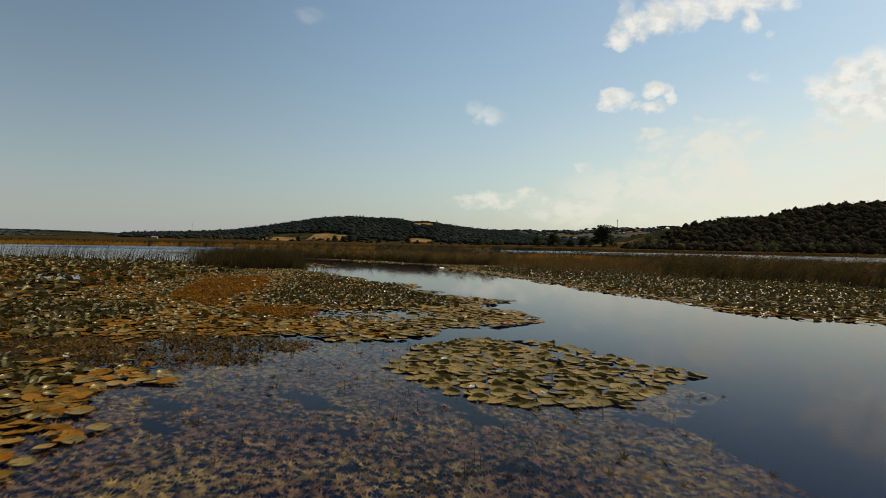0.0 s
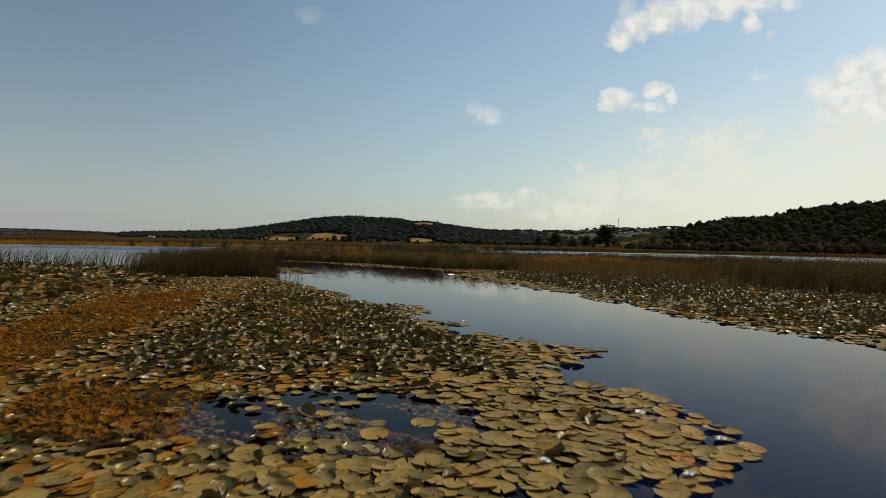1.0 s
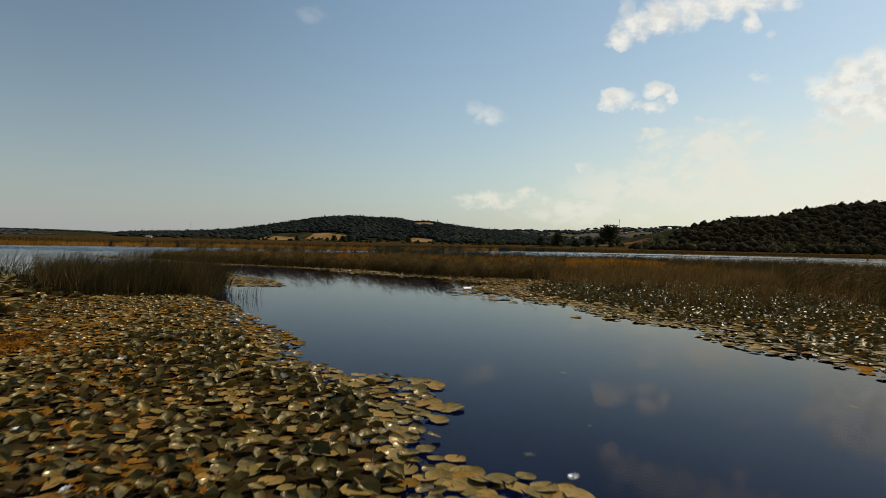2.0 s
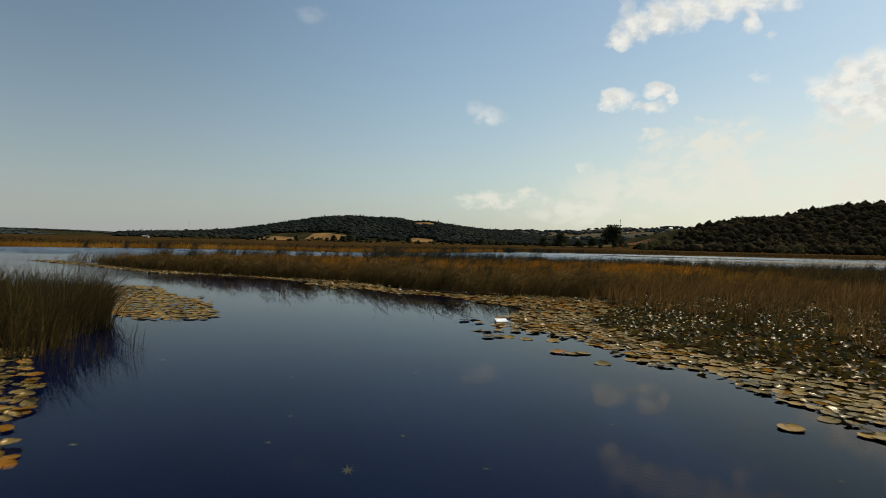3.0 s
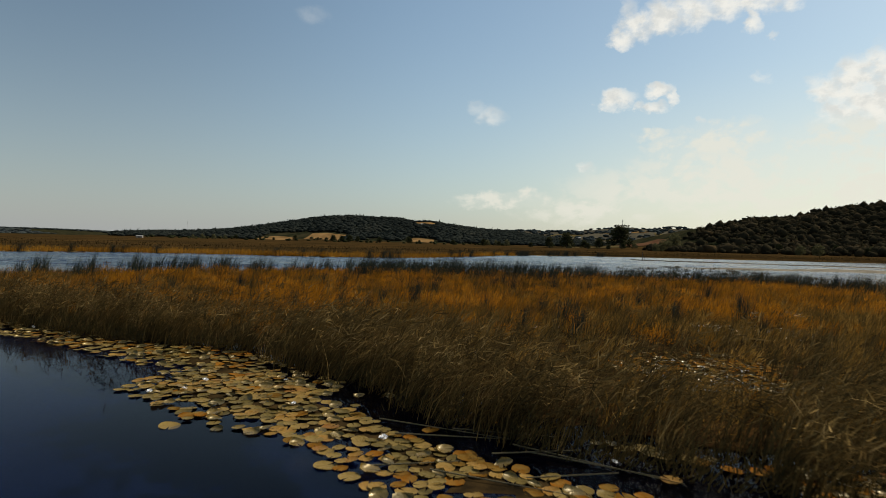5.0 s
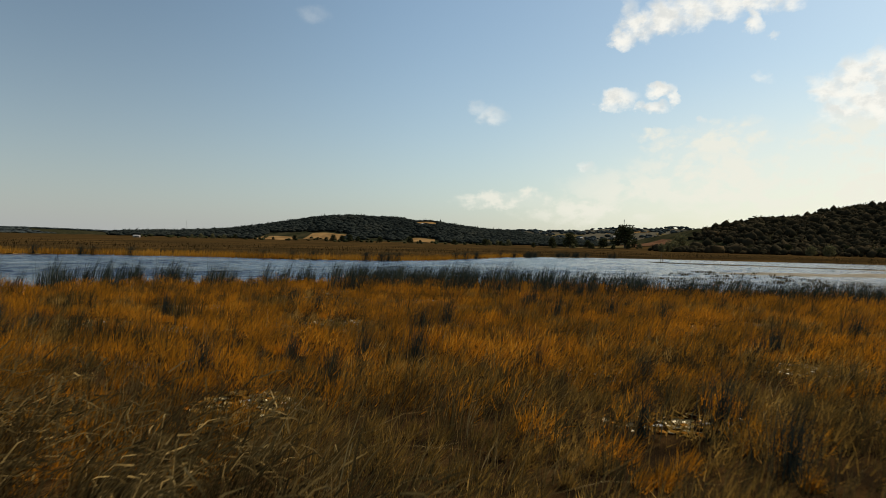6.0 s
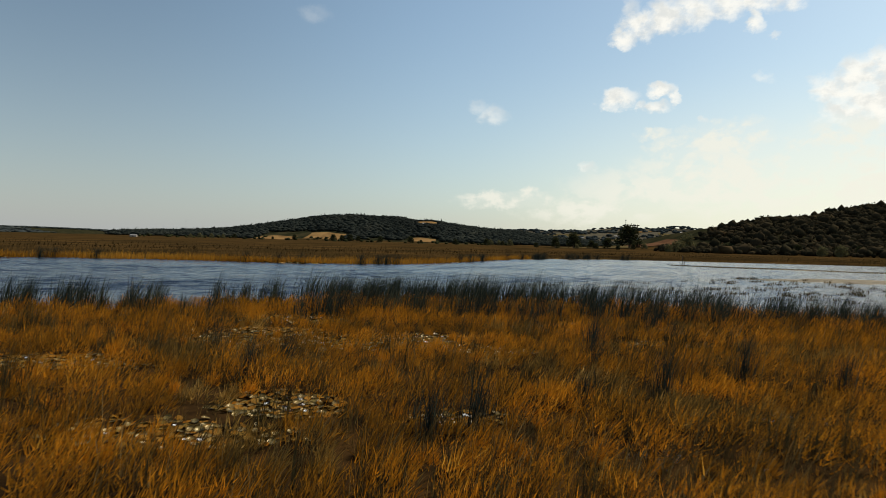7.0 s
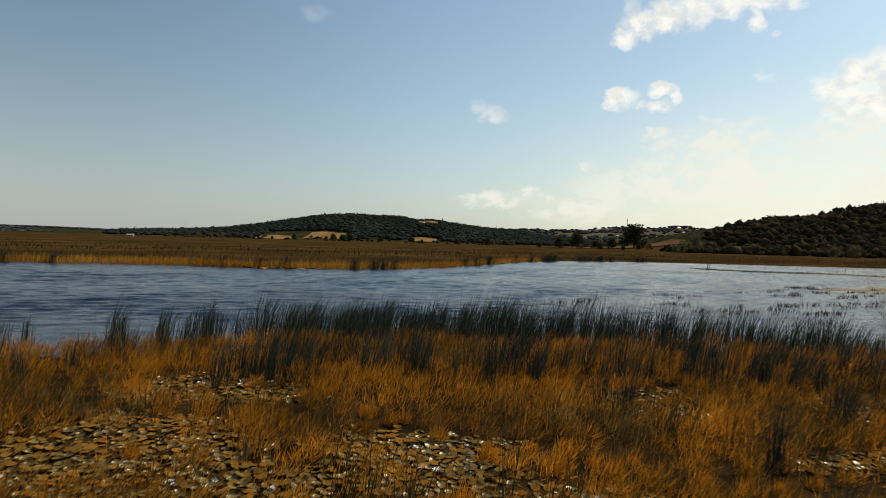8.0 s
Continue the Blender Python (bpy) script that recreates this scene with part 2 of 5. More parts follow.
REED = plant("reed_blade", [(0.0, (0.028, 0.021, 0.009)), (0.35, (0.080, 0.054, 0.020)), (0.6, (0.155, 0.100, 0.034)), (0.8, (0.290, 0.190, 0.066)), (1.0, (0.500, 0.350, 0.150))], 1.1, 0.5, through_light=0.22)
REED_DARK = plant("reed_blade_dark", [(0.0, (0.0234, 0.0234, 0.0117)), (0.5, (0.0585, 0.0468, 0.0187)), (0.85, (0.1287, 0.0796, 0.0257)), (1.0, (0.2808, 0.1755, 0.0585))], 1.0, 0.5, through_light=0.2)
SEDGE = plant("sedge_gold", [(0.0, (0.070, 0.033, 0.008)), (0.25, (0.200, 0.091, 0.012)), (0.5, (0.420, 0.178, 0.014)), (0.78, (0.690, 0.250, 0.012)), (1.0, (0.860, 0.460, 0.060))], 0.5, 0.45)
STRAW = plant("sedge_straw", [(0.0, (0.055, 0.036, 0.012)), (0.4, (0.175, 0.104, 0.025)), (0.75, (0.370, 0.205, 0.042)), (1.0, (0.650, 0.400, 0.115))], 0.6, 0.5)
SEDGE_RED = plant("sedge_red", [(0.0, (0.0398, 0.0257, 0.0117)), (0.5, (0.1111, 0.0655, 0.0222)), (1.0, (0.2808, 0.1638, 0.0515))], 0.6, 0.6)
RUST = plant("weed_rust", [(0.0, (0.1264, 0.0435, 0.0082)), (0.5, (0.2387, 0.0906, 0.0098)), (1.0, (0.3370, 0.1523, 0.0180))], 0.8, 0.5)
RUSH = plant("bulrush_blade", [(0.0, (0.010, 0.017, 0.018)), (0.5, (0.026, 0.038, 0.034)), (0.8, (0.070, 0.086, 0.056)), (0.93, (0.150, 0.130, 0.062)), (1.0, (0.280, 0.200, 0.095))], 0.5, 0.75, through_light=0.15)
FARREED = plant("far_reed", [(0.0, (0.0200, 0.0155, 0.0070)), (0.5, (0.0340, 0.0240, 0.0100)), (1.0, (0.0640, 0.0390, 0.0140))], 0.03, 0.3, through_light=0.1)
FARGOLD = plant("far_sedge", [(0.0, (0.2106, 0.1032, 0.0148)), (0.5, (0.4212, 0.1867, 0.0190)), (1.0, (0.5476, 0.2850, 0.0421))], 0.12, 0.4)
PONDWEED = plant("pondweed", [(0.0, (0.0983, 0.0419, 0.0298)), (0.4, (0.1802, 0.0943, 0.0438)), (0.7, (0.2457, 0.1637, 0.0497)), (1.0, (0.3767, 0.2490, 0.0646))], 0.9, 0.35, through_light=0.0)
PONDWEED_OLIVE = plant("pondweed_olive", [(0.0, (0.0877, 0.0796, 0.0328)), (0.6, (0.1521, 0.1381, 0.0538)), (1.0, (0.2340, 0.1930, 0.0702))], 0.9, 0.6, through_light=0.0)
WOOD_FAR = plant("woodland_leaf", [(0.0, (0.018, 0.025, 0.025)), (0.5, (0.028, 0.037, 0.034)), (0.8, (0.038, 0.046, 0.040)), (1.0, (0.056, 0.060, 0.048))], 0.012, 0.35, 0.8, 0.35)
# paler and bluer: the haze of distance is put into the leaf colour
WOOD_HAZED = plant("hazed_far_leaf", [(0.0, (0.048, 0.062, 0.066)), (0.6, (0.064, 0.080, 0.082)), (1.0, (0.090, 0.100, 0.092))], 0.012, 0.4, 0.8, 0.35)
WOOD_NEAR = plant("hillside_leaf", [(0.0, (0.018, 0.018, 0.011)), (0.45, (0.036, 0.032, 0.019)), (0.8, (0.058, 0.045, 0.026)), (1.0, (0.100, 0.068, 0.034))], 0.03, 0.6, 0.8, 0.3)
LEAF = plant("tree_leaf", [(0.0, (0.0180, 0.0246, 0.0115)), (0.5, (0.0344, 0.0410, 0.0180)), (1.0, (0.0737, 0.0655, 0.0278))], 0.2, 0.7, 0.6, 0.2)
LEAF_PALE = plant("willow_leaf", [(0.0, (0.0702, 0.0772, 0.0374)), (0.5, (0.1287, 0.1228, 0.0585)), (1.0, (0.2223, 0.1755, 0.0772))], 0.2, 0.7, 0.6, 0.25)
BARK = plain("bark", (0.0994, 0.0725, 0.0491), 0.9)
PETAL = plain("lily_petal", (0.8500, 0.8500, 0.8500), 0.45)
STAMEN = plain("lily_stamen", (0.8190, 0.5265, 0.0585), 0.6)
STALK = plain("lily_stalk", (0.1170, 0.0877, 0.0351), 0.6)
FOAM = plain("white_foam", (0.8500, 0.8500, 0.8500), 0.7)
TIMBER = plain("wet_timber", (0.0702, 0.0562, 0.0421), 0.85)
ROOF = plain("sheet_roof", (0.2611, 0.2443, 0.2275), 0.5)
PLASTER = plain("grey_plaster", (0.25, 0.215, 0.175), 0.9)
STEEL = plain("mast_steel", (0.4095, 0.3861, 0.3744), 0.5, 0.6)
STUBBLE = earth("stubble_field", [(0.2, (0.1404, 0.0819, 0.0328)), (0.8, (0.2223, 0.1310, 0.0526))], 0.05)
PLOUGHED = earth("ploughed_field", [(0.2, (0.0737, 0.0368, 0.0206)), (0.8, (0.1228, 0.0639, 0.0344))], 0.06)
MUD = earth("pale_mud", [(0.2, (0.140, 0.120, 0.090)), (0.8, (0.240, 0.210, 0.160))], 0.6)
# dark brown for the shade between floating leaves
PAD_SHADE = earth("pad_gap_shade", [(0.2, (0.012, 0.009, 0.005)), (0.8, (0.045, 0.028, 0.011))], 2.5)
PEAT = earth("reed_peat", [(0.2, (0.013, 0.008, 0.004)), (0.8, (0.046, 0.024, 0.008))], 1.2)
FOREST = earth("forest_floor", [(0.2, (0.0117, 0.0140, 0.0070)), (0.8, (0.0351, 0.0304, 0.0152))], 0.05)
FARFIELD = earth("far_farmland", [(0.2, (0.046, 0.042, 0.031)), (0.8, (0.088, 0.076, 0.052))], 0.012)
PASTURE = earth("dry_pasture", [(0.2, (0.0544, 0.0435, 0.0185)), (0.8, (0.1033, 0.0762, 0.0326))], 0.03)


# ---- mesh helpers ----
rng = np.random.default_rng(7)


def mesh_from(name, verts, tris, mat, smooth=False):
    me = bpy.data.meshes.new(name)
    verts, tris = np.asarray(verts, np.float32).reshape(-1, 3), np.asarray(tris, np.int32).reshape(-1, 3)
    me.vertices.add(len(verts))
    me.vertices.foreach_set("co", verts.ravel())
    me.loops.add(tris.size)
    me.loops.foreach_set("vertex_index", tris.ravel())
    me.polygons.add(len(tris))
    me.polygons.foreach_set("loop_start", np.arange(0, tris.size, 3, dtype=np.int32))
    if smooth:
        me.polygons.foreach_set("use_smooth", np.ones(len(tris), bool))
    me.update(calc_edges=True)
    me.materials.append(mat)
    return me


def stuff(name, verts, tris, mat, label, category, smooth=False):
    return tagged(new(name, mesh_from(name, verts, tris, mat, smooth)), label, category, kind="stuff")


def part(name, bm, mat, parent, label=""):
    me = bpy.data.meshes.new(name)
    bm.to_mesh(me)
    bm.free()
    me.materials.append(mat)
    ob = new(name, me)
    ob.parent = parent
    return tagged(ob, label)


def part_mesh(name, me, parent, label=""):
    ob = new(name, me)
    ob.parent = parent
    return tagged(ob, label)


def inside(poly, x, y):
    hit = np.zeros(len(x), bool)
    n = len(poly)
    for i in range(n):
        (x0, y0), (x1, y1) = poly[i], poly[(i + 1) % n]
        cross = (y0 > y) != (y1 > y)
        at = x0 + (y - y0) * (x1 - x0) / ((y1 - y0) or 1e-9)
        hit ^= cross & (x < at)
    return hit


waves_k = rng.normal(size=(10, 2))
waves_p = rng.uniform(0, 6.28, 10)


def rough_field(x, y, size, seed=0):
    """Smooth uneven field, about -1 to 1, with lumps of the given size in metres."""
    total = 0
    for i in range(7):
        k = waves_k[(i + seed) % 10] * (1 + 0.35 * i)
        total = total + np.sin((k[0] * x + k[1] * y) * 2.2 / size + waves_p[(i * 3 + seed) % 10] + seed) / (1 + 0.3 * i)
    return total / 2.2


def sow(box, step):
    """Jittered grid of points over x0, y0, x1, y1."""
    x0, y0, x1, y1 = box
    gx, gy = np.meshgrid(np.arange(x0, x1, step), np.arange(y0, y1, step))
    x = gx.ravel() + rng.uniform(-0.5, 0.5, gx.size) * step
    y = gy.ravel() + rng.uniform(-0.5, 0.5, gx.size) * step
    return x, y


def sow_leaves(box, gap, jitter=0.3):
    """Staggered rows of places about gap apart, for floating leaves that lie side by side."""
    x0, y0, x1, y1 = box
    gx, gy = np.meshgrid(np.arange(x0, x1, gap), np.arange(y0, y1, gap * 0.87))
    gx = gx + 0.5 * gap * (np.arange(gx.shape[0]) % 2)[:, None] + 0.35 * gap * rough_field(gx, gy, 2.0, 5)
    gy = gy + 0.35 * gap * rough_field(gx, gy, 2.3, 1)
    return gx.ravel() + rng.uniform(-jitter, jitter, gx.size) * gap, gy.ravel() + rng.uniform(-jitter, jitter, gx.size) * gap


def clumps(box, gap, count, radius, keep):
    """Blades in tussocks: keep(x, y) says which tussocks stand."""
    x, y = sow(box, gap)
    ok = keep(x, y)
    x, y = x[ok], y[ok]
    scale = rng.uniform(0.75, 1.2, len(x))
    n = len(x) * count
    r, a = np.abs(rng.normal(0, radius, n)), rng.uniform(0, 2 * math.pi, n)
    return np.repeat(x, count) + r * np.cos(a), np.repeat(y, count) + r * np.sin(a), np.repeat(scale, count), np.stack([np.cos(a), np.sin(a)], -1) * (r / radius)[:, None]


def fuzz(x, y, wide, tall, count, size, wide_leaf=0.0075):
    """Bushy tussocks: small leaflets all through a dome."""
    n = len(x) * count
    d = rng.normal(size=(n, 3))
    d /= np.linalg.norm(d, axis=1, keepdims=True)
    d[:, 2] = np.abs(d[:, 2])
    r = rng.uniform(0.25, 1.05, n) ** 0.6
    c = np.column_stack([np.repeat(x, count) + d[:, 0] * r * np.repeat(wide, count), np.repeat(y, count) + d[:, 1] * r * np.repeat(wide, count), d[:, 2] * r * np.repeat(tall, count)])
    out = d * 0.35 + rng.normal(0, 0.26, (n, 3)) + (0.36, -0.06, 0.70)
    out = out / np.linalg.norm(out, axis=1, keepdims=True) * (size * rng.uniform(0.6, 1.4, n))[:, None]
    side = np.cross(out, rng.normal(size=(n, 3)))
    side = side / np.linalg.norm(side, axis=1, keepdims=True) * wide_leaf
    return np.stack([c - side, c + side, c + out], 1).reshape(-1, 3), np.arange(3 * n).reshape(-1, 3)


WIND = (0.94, -0.2)


def blades(x, y, z, tall, wide, lean, wild=0.35, seg=3, fan=None, droop=0.35):
    """Bent tapering blades; lean is the share of the height by which the wind pushes the tips over."""
    n = len(x)
    turn = rng.uniform(0, math.pi, n)
    ang = rng.uniform(0, 2 * math.pi, n)
    off = np.stack([WIND[0] * lean + wild * np.cos(ang) * rng.uniform(0, 1, n), WIND[1] * lean + wild * np.sin(ang) * rng.uniform(0, 1, n)], -1)
    if fan is not None:
        off = off + fan
    side = np.stack([np.cos(turn), np.sin(turn)], -1)
    reach = np.hypot(off[:, 0], off[:, 1])
    rows = []
    for i in range(seg + 1):
        s = i / seg
        c = np.stack([x, y], -1) + off * (tall * s ** 1.8)[:, None]
        h = z + tall * s * (1 - droop * np.minimum(reach, 1.2) * s)
        w = wide * 0.5 * (1 - s ** 1.6)
        if i < seg:
            rows.append(np.column_stack([c - side * w[:, None], h]))
            rows.append(np.column_stack([c + side * w[:, None], h]))
        else:
            rows.append(np.column_stack([c, h]))
    m = 2 * seg + 1
    verts = np.stack(rows, 1).reshape(-1, 3)
    tri = []
    for i in range(seg - 1):
        a = 2 * i
        tri += [(a, a + 1, a + 3), (a, a + 3, a + 2)]
    tri.append((2 * seg - 2, 2 * seg - 1, 2 * seg))
    tris = (np.arange(n)[:, None, None] * m + np.array(tri)[None]).reshape(-1, 3)
    return verts, tris


def leaf_sprays(x, y, tall, lean, count, long, wide):
    """Loose leaves along the upper part of leaning stems, blown to one side and drooping."""
    n = len(x) * count
    x, y, tall, lean = (np.repeat(v, count) for v in (x, y, tall, lean))
    u = rng.uniform(0.30, 1.0, n) ** 0.8
    at = np.column_stack([x + WIND[0] * lean * tall * u ** 1.8, y + WIND[1] * lean * tall * u ** 1.8, tall * u * (1 - 0.3 * np.minimum(lean, 1) * u)])
    at += rng.normal(0, 0.05, (n, 3))
    way = np.column_stack([0.55 + 0.45 * rng.normal(size=n), -0.1 + 0.55 * rng.normal(size=n), 0.55 + 0.45 * rng.normal(size=n)])
    way = way / np.linalg.norm(way, axis=1, keepdims=True) * (long * rng.uniform(0.5, 1.4, n))[:, None]
    side = np.cross(way, rng.normal(size=(n, 3)))
    side = side / np.linalg.norm(side, axis=1, keepdims=True) * wide * 0.5
    mid = at + way * 0.55
    tip = at + way + np.column_stack([0.25 * long * rng.uniform(0, 1, n), np.zeros(n), -0.45 * long * rng.uniform(0, 1, n)])
    v = np.stack([at - side, at + side, mid + side * 0.8, mid - side * 0.8, tip], 1).reshape(-1, 3)
    return v, (np.arange(n)[:, None, None] * 5 + np.array([(0, 1, 2), (0, 2, 3), (3, 2, 4)])[None]).reshape(-1, 3)


def joined(*sets):
    vs, ts, base = [], [], 0
    for v, t in sets:
        vs.append(v)
        ts.append(t + base)
        base += len(v)
    return np.concatenate(vs), np.concatenate(ts)


def strewn(template, x, y, z, size, tilt, facing=None):
    """Copies of a template at places, each turned and tilted at random."""
    tv, tt = template
    n = len(x)
    a = rng.uniform(0, 2 * math.pi, n) if facing is None else facing + rng.normal(0, 0.9, n)
    b, c = rng.normal(0, 1, n) * tilt, rng.normal(0, 1, n) * tilt
    ca, sa, cb, sb, cc, sc = np.cos(a), np.sin(a), np.cos(b), np.sin(b), np.cos(c), np.sin(c)
    o, l = np.zeros(n), np.ones(n)
    rz = np.stack([ca, -sa, o, sa, ca, o, o, o, l], -1).reshape(n, 3, 3)
    rx = np.stack([l, o, o, o, cb, -sb, o, sb, cb], -1).reshape(n, 3, 3)
    ry = np.stack([cc, o, sc, o, l, o, -sc, o, cc], -1).reshape(n, 3, 3)
    r = rx @ ry @ rz
    v = np.einsum("nij,mj->nmi", r, tv) * np.asarray(size)[:, None, None]
    v += np.column_stack([x, y, z])[:, None, :]
    t = (np.arange(n)[:, None, None] * len(tv) + tt[None]).reshape(-1, 3)
    return v.reshape(-1, 3), t


def pad_template(rim, skirt, seed):
    """Round flat floating leaf of radius 1 with its notch, a slightly wavy rim and, close by, the thickness of its edge."""
    r = np.random.default_rng(seed)
    ang = np.linspace(radians(7), radians(353), rim)
    rad = 1 + r.normal(0, 0.016, rim) + 0.025 * np.sin(ang * 4 + seed)
    lift = (0.046 + 0.034 * np.sin(ang * 3 + seed * 1.7) + r.normal(0, 0.012, rim)).clip(0.008, 0.2)
    v = [(0.08, 0, 0.0)]
    v += [(0.89 * a * math.cos(t), 0.89 * a * math.sin(t), 0.008 * math.sin(2 * t + seed)) for a, t in zip(rad, ang)]
    v += [(a * math.cos(t), a * math.sin(t), h) for a, t, h in zip(rad, ang, lift)]
    t = []
    for i in range(rim - 1):
        t.append((0, 1 + i, 2 + i))
        p, q = 1 + i, 1 + rim + i
        t += [(p, q, q + 1), (p, q + 1, p + 1)]
    if skirt:
        low = len(v)
        v += [(a * math.cos(s), a * math.sin(s), h) for a, s, h in zip(rad, ang, lift)]
        v += [(0.94 * a * math.cos(s), 0.94 * a * math.sin(s), min(h - 0.03, 0.0)) for a, s, h in zip(rad, ang, lift)]
        for i in range(rim - 1):
            q, u = low + i, low + rim + i
            t += [(q, u, u + 1), (q, u + 1, q + 1)]
    return np.array(v), np.array(t)


def lean_pad(rim, seed):
    """Lighter leaf for those farther off."""
    r = np.random.default_rng(seed)
    ang = np.linspace(radians(10), radians(350), rim)
    rad = 1 + r.normal(0, 0.03, rim)
    lift = 0.03 + r.normal(0, 0.03, rim)
    v = [(0.1, 0, 0)] + [(a * math.cos(t), a * math.sin(t), h) for a, t, h in zip(rad, ang, lift)]
    return np.array(v), np.array([(0, 1 + i, 2 + i) for i in range(rim - 1)])


NEAR_PADS = [pad_template(14, True, s) for s in (1, 2, 3)]
MID_PADS = [pad_template(10, False, s) for s in (21, 22, 23)]


def curled_pad(rim, seed):
    """Old leaf with the windward side of its rim rolled up."""
    v, t = pad_template(rim, False, seed)
    a = np.linspace(radians(9), radians(351), rim)
    roll = np.maximum(np.cos(a - math.pi), 0) ** 3
    v[1 + rim:1 + 2 * rim, 2] += 0.34 * roll
    v[1 + rim:1 + 2 * rim, :2] *= (1 - 0.16 * roll)[:, None]
    return v, t


def folded_pad(rim, seed):
    """Leaf standing out of the water, folded along its midrib."""
    v, t = pad_template(rim, False, seed)
    v[:, 2] += (0.62 + 0.1 * (seed % 3)) * np.abs(v[:, 1]) ** 1.2
    v[:, 1] *= 0.78
    return v, t


FOLDED_PADS = [folded_pad(8, s) for s in (41, 42, 43)]
CURLED_PADS = [curled_pad(9, s) for s in (31, 32, 33)]
FAR_PADS = [lean_pad(9, s) for s in (4, 5, 6)]


def pad_sheet(x, y, size, tilt, z=None, near=True, kit=None):
    kit = kit or (NEAR_PADS if near else FAR_PADS)
    z = rng.uniform(0.006, 0.03, len(x)) if z is None else z
    pick = rng.integers(0, len(kit), len(x))
    return joined(*[strewn(kit[k], x[pick == k], y[pick == k], z[pick == k], size[pick == k], tilt, -1.12 if kit is CURLED_PADS else None) for k in range(len(kit))])


# ---- plan of the wetland: shore lines as corner points in metres ----
SHORE = [(-4000, 90), (-120, 96), (-62, 118), (-49.4, 127.7), (-38.7, 129.4), (-33, 130.2), (-23.8, 129.1), (-15.2, 130.4), (-8.4, 136), (-3, 144.3), (2.3, 158), (10, 175), (20, 187), (33.6, 195), (47, 198), (92, 198), (150, 192), (300, 165), (4000, 165)]
FIELD_LEFT = [(-3.0, 2.5), (-2.9, 4.4), (-2.7, 4.9), (-3.4, 5.7), (-3.6, 6.3), (-3.0, 6.7), (-3.4, 7.4), (-4.3, 8.5), (-4.2, 9.3), (-3.6, 9.8), (-2.4, 10.3), (-1.8, 9.7), (-0.7, 9.9), (-0.1, 10.6), (0.05, 11.6),
              (1.25, 11.85), (2.1, 12.75), (2.15, 13.3), (1.9, 14.5), (1.0, 15.1), (1.05, 15.9), (1.9, 16.9), (2.1, 17.4), (1.3, 17.7), (0.85, 18.3), (0.2, 18.8), (-0.2, 18.9), (-0.6, 19.9), (0.4, 20.1), (-0.8, 20.5), (-1.0, 21.8),
              (-1.0, 23.3), (-3.0, 24.3), (-3.4, 26.2), (-5.0, 29.0), (-6.6, 31.8), (-7.9, 33.4), (-9.3, 38.3), (-15.6, 40.2), (-24.9, 42.2), (-43, 45), (-61, 31), (-31.9, 2.7)]
LILY_SPIT = [(-9.4, 38.6), (-8.6, 38.0), (-7.8, 37.9), (-7.1, 38.2), (-6.9, 38.8), (-7.7, 40.3), (-8.4, 42.0), (-10.3, 44.0), (-12.6, 47.3), (-15.9, 47.4), (-11.2, 40.9)]
ISLAND = [(-0.7, 7.8), (-0.45, 9.0), (-0.2, 9.6), (0.3, 10.1), (1.1, 10.25), (1.7, 10.1), (2.1, 9.6), (2.4, 9.0), (2.8, 8.5), (3.4, 7.7), (2.5, 6.85), (2.0, 6.1), (0.9, 6.0), (0.3, 6.15), (-0.3, 7.1)]
FIELD_RIGHT = [(14.0, 10.0), (10.0, 13.6), (8.3, 14.2), (7.3, 15.5), (7.4, 16.8), (6.9, 18.7), (5.8, 20.8), (5.1, 23.1), (5.0, 25.2), (4.4, 26.0), (4.0, 27.6), (4.7, 28.8), (3.0, 30.1),
               (2.7, 32.9), (2.3, 33.7), (2.0, 33.9), (1.6, 34.4), (1.65, 35.3), (1.3, 36.3), (0.85, 36.9), (0.3, 37.3), (-0.3, 38.4), (-0.15, 39.6), (1.0, 41.8), (0.8, 42.6), (-0.3, 43.6),
               (-1.3, 45.6), (-2.8, 46.2), (-3.3, 46.6), (-3.7, 47.5), (-4.5, 48.0), (-5.5, 48.3), (-5.9, 48.8), (-6.7, 49.3), (-7.6, 50.2), (-7.3, 51.6), (-8.4, 52.1), (-10.3, 53.4),
               (-13.3, 55.1), (-16.3, 55.7), (-32.0, 68.0), (-30.1, 69.0), (-19.3, 59.7), (-10.3, 54.6), (-6.7, 53.5), (-4.3, 51.0), (-2.6, 49.6), (-1.0, 48.3), (1.4, 47.4), (4.2, 47.4),
               (7.8, 52.6), (20.7, 55.6), (22.3, 30.3), (39.5, 25.8)]
REEDS = [(-31.0, 69.4), (-29.8, 68.4), (-19.4, 59.3), (-10.3, 54.4), (-6.7, 53.3), (-4.3, 50.8), (-2.6, 48.7), (-1.1, 47.3), (1.0, 46.5), (2.6, 45.8), (4.2, 46.4), (6.8, 49.6),
         (7.8, 52.6), (12.4, 54.6), (20.7, 55.6), (16.5, 46.6), (12.9, 40.5), (12.5, 35.1), (14.3, 30.9), (20.3, 28.3), (39.4, 24.8), (82.1, 20.5), (95.1, 56.2), (47.5, 65.1),
         (31.6, 75.0), (21.0, 81.8), (13.6, 85.2), (6.2, 87.1), (0.0, 88.0), (-6.1, 87.9), (-12.1, 85.7), (-18.1, 83.0), (-24.0, 77.0)]
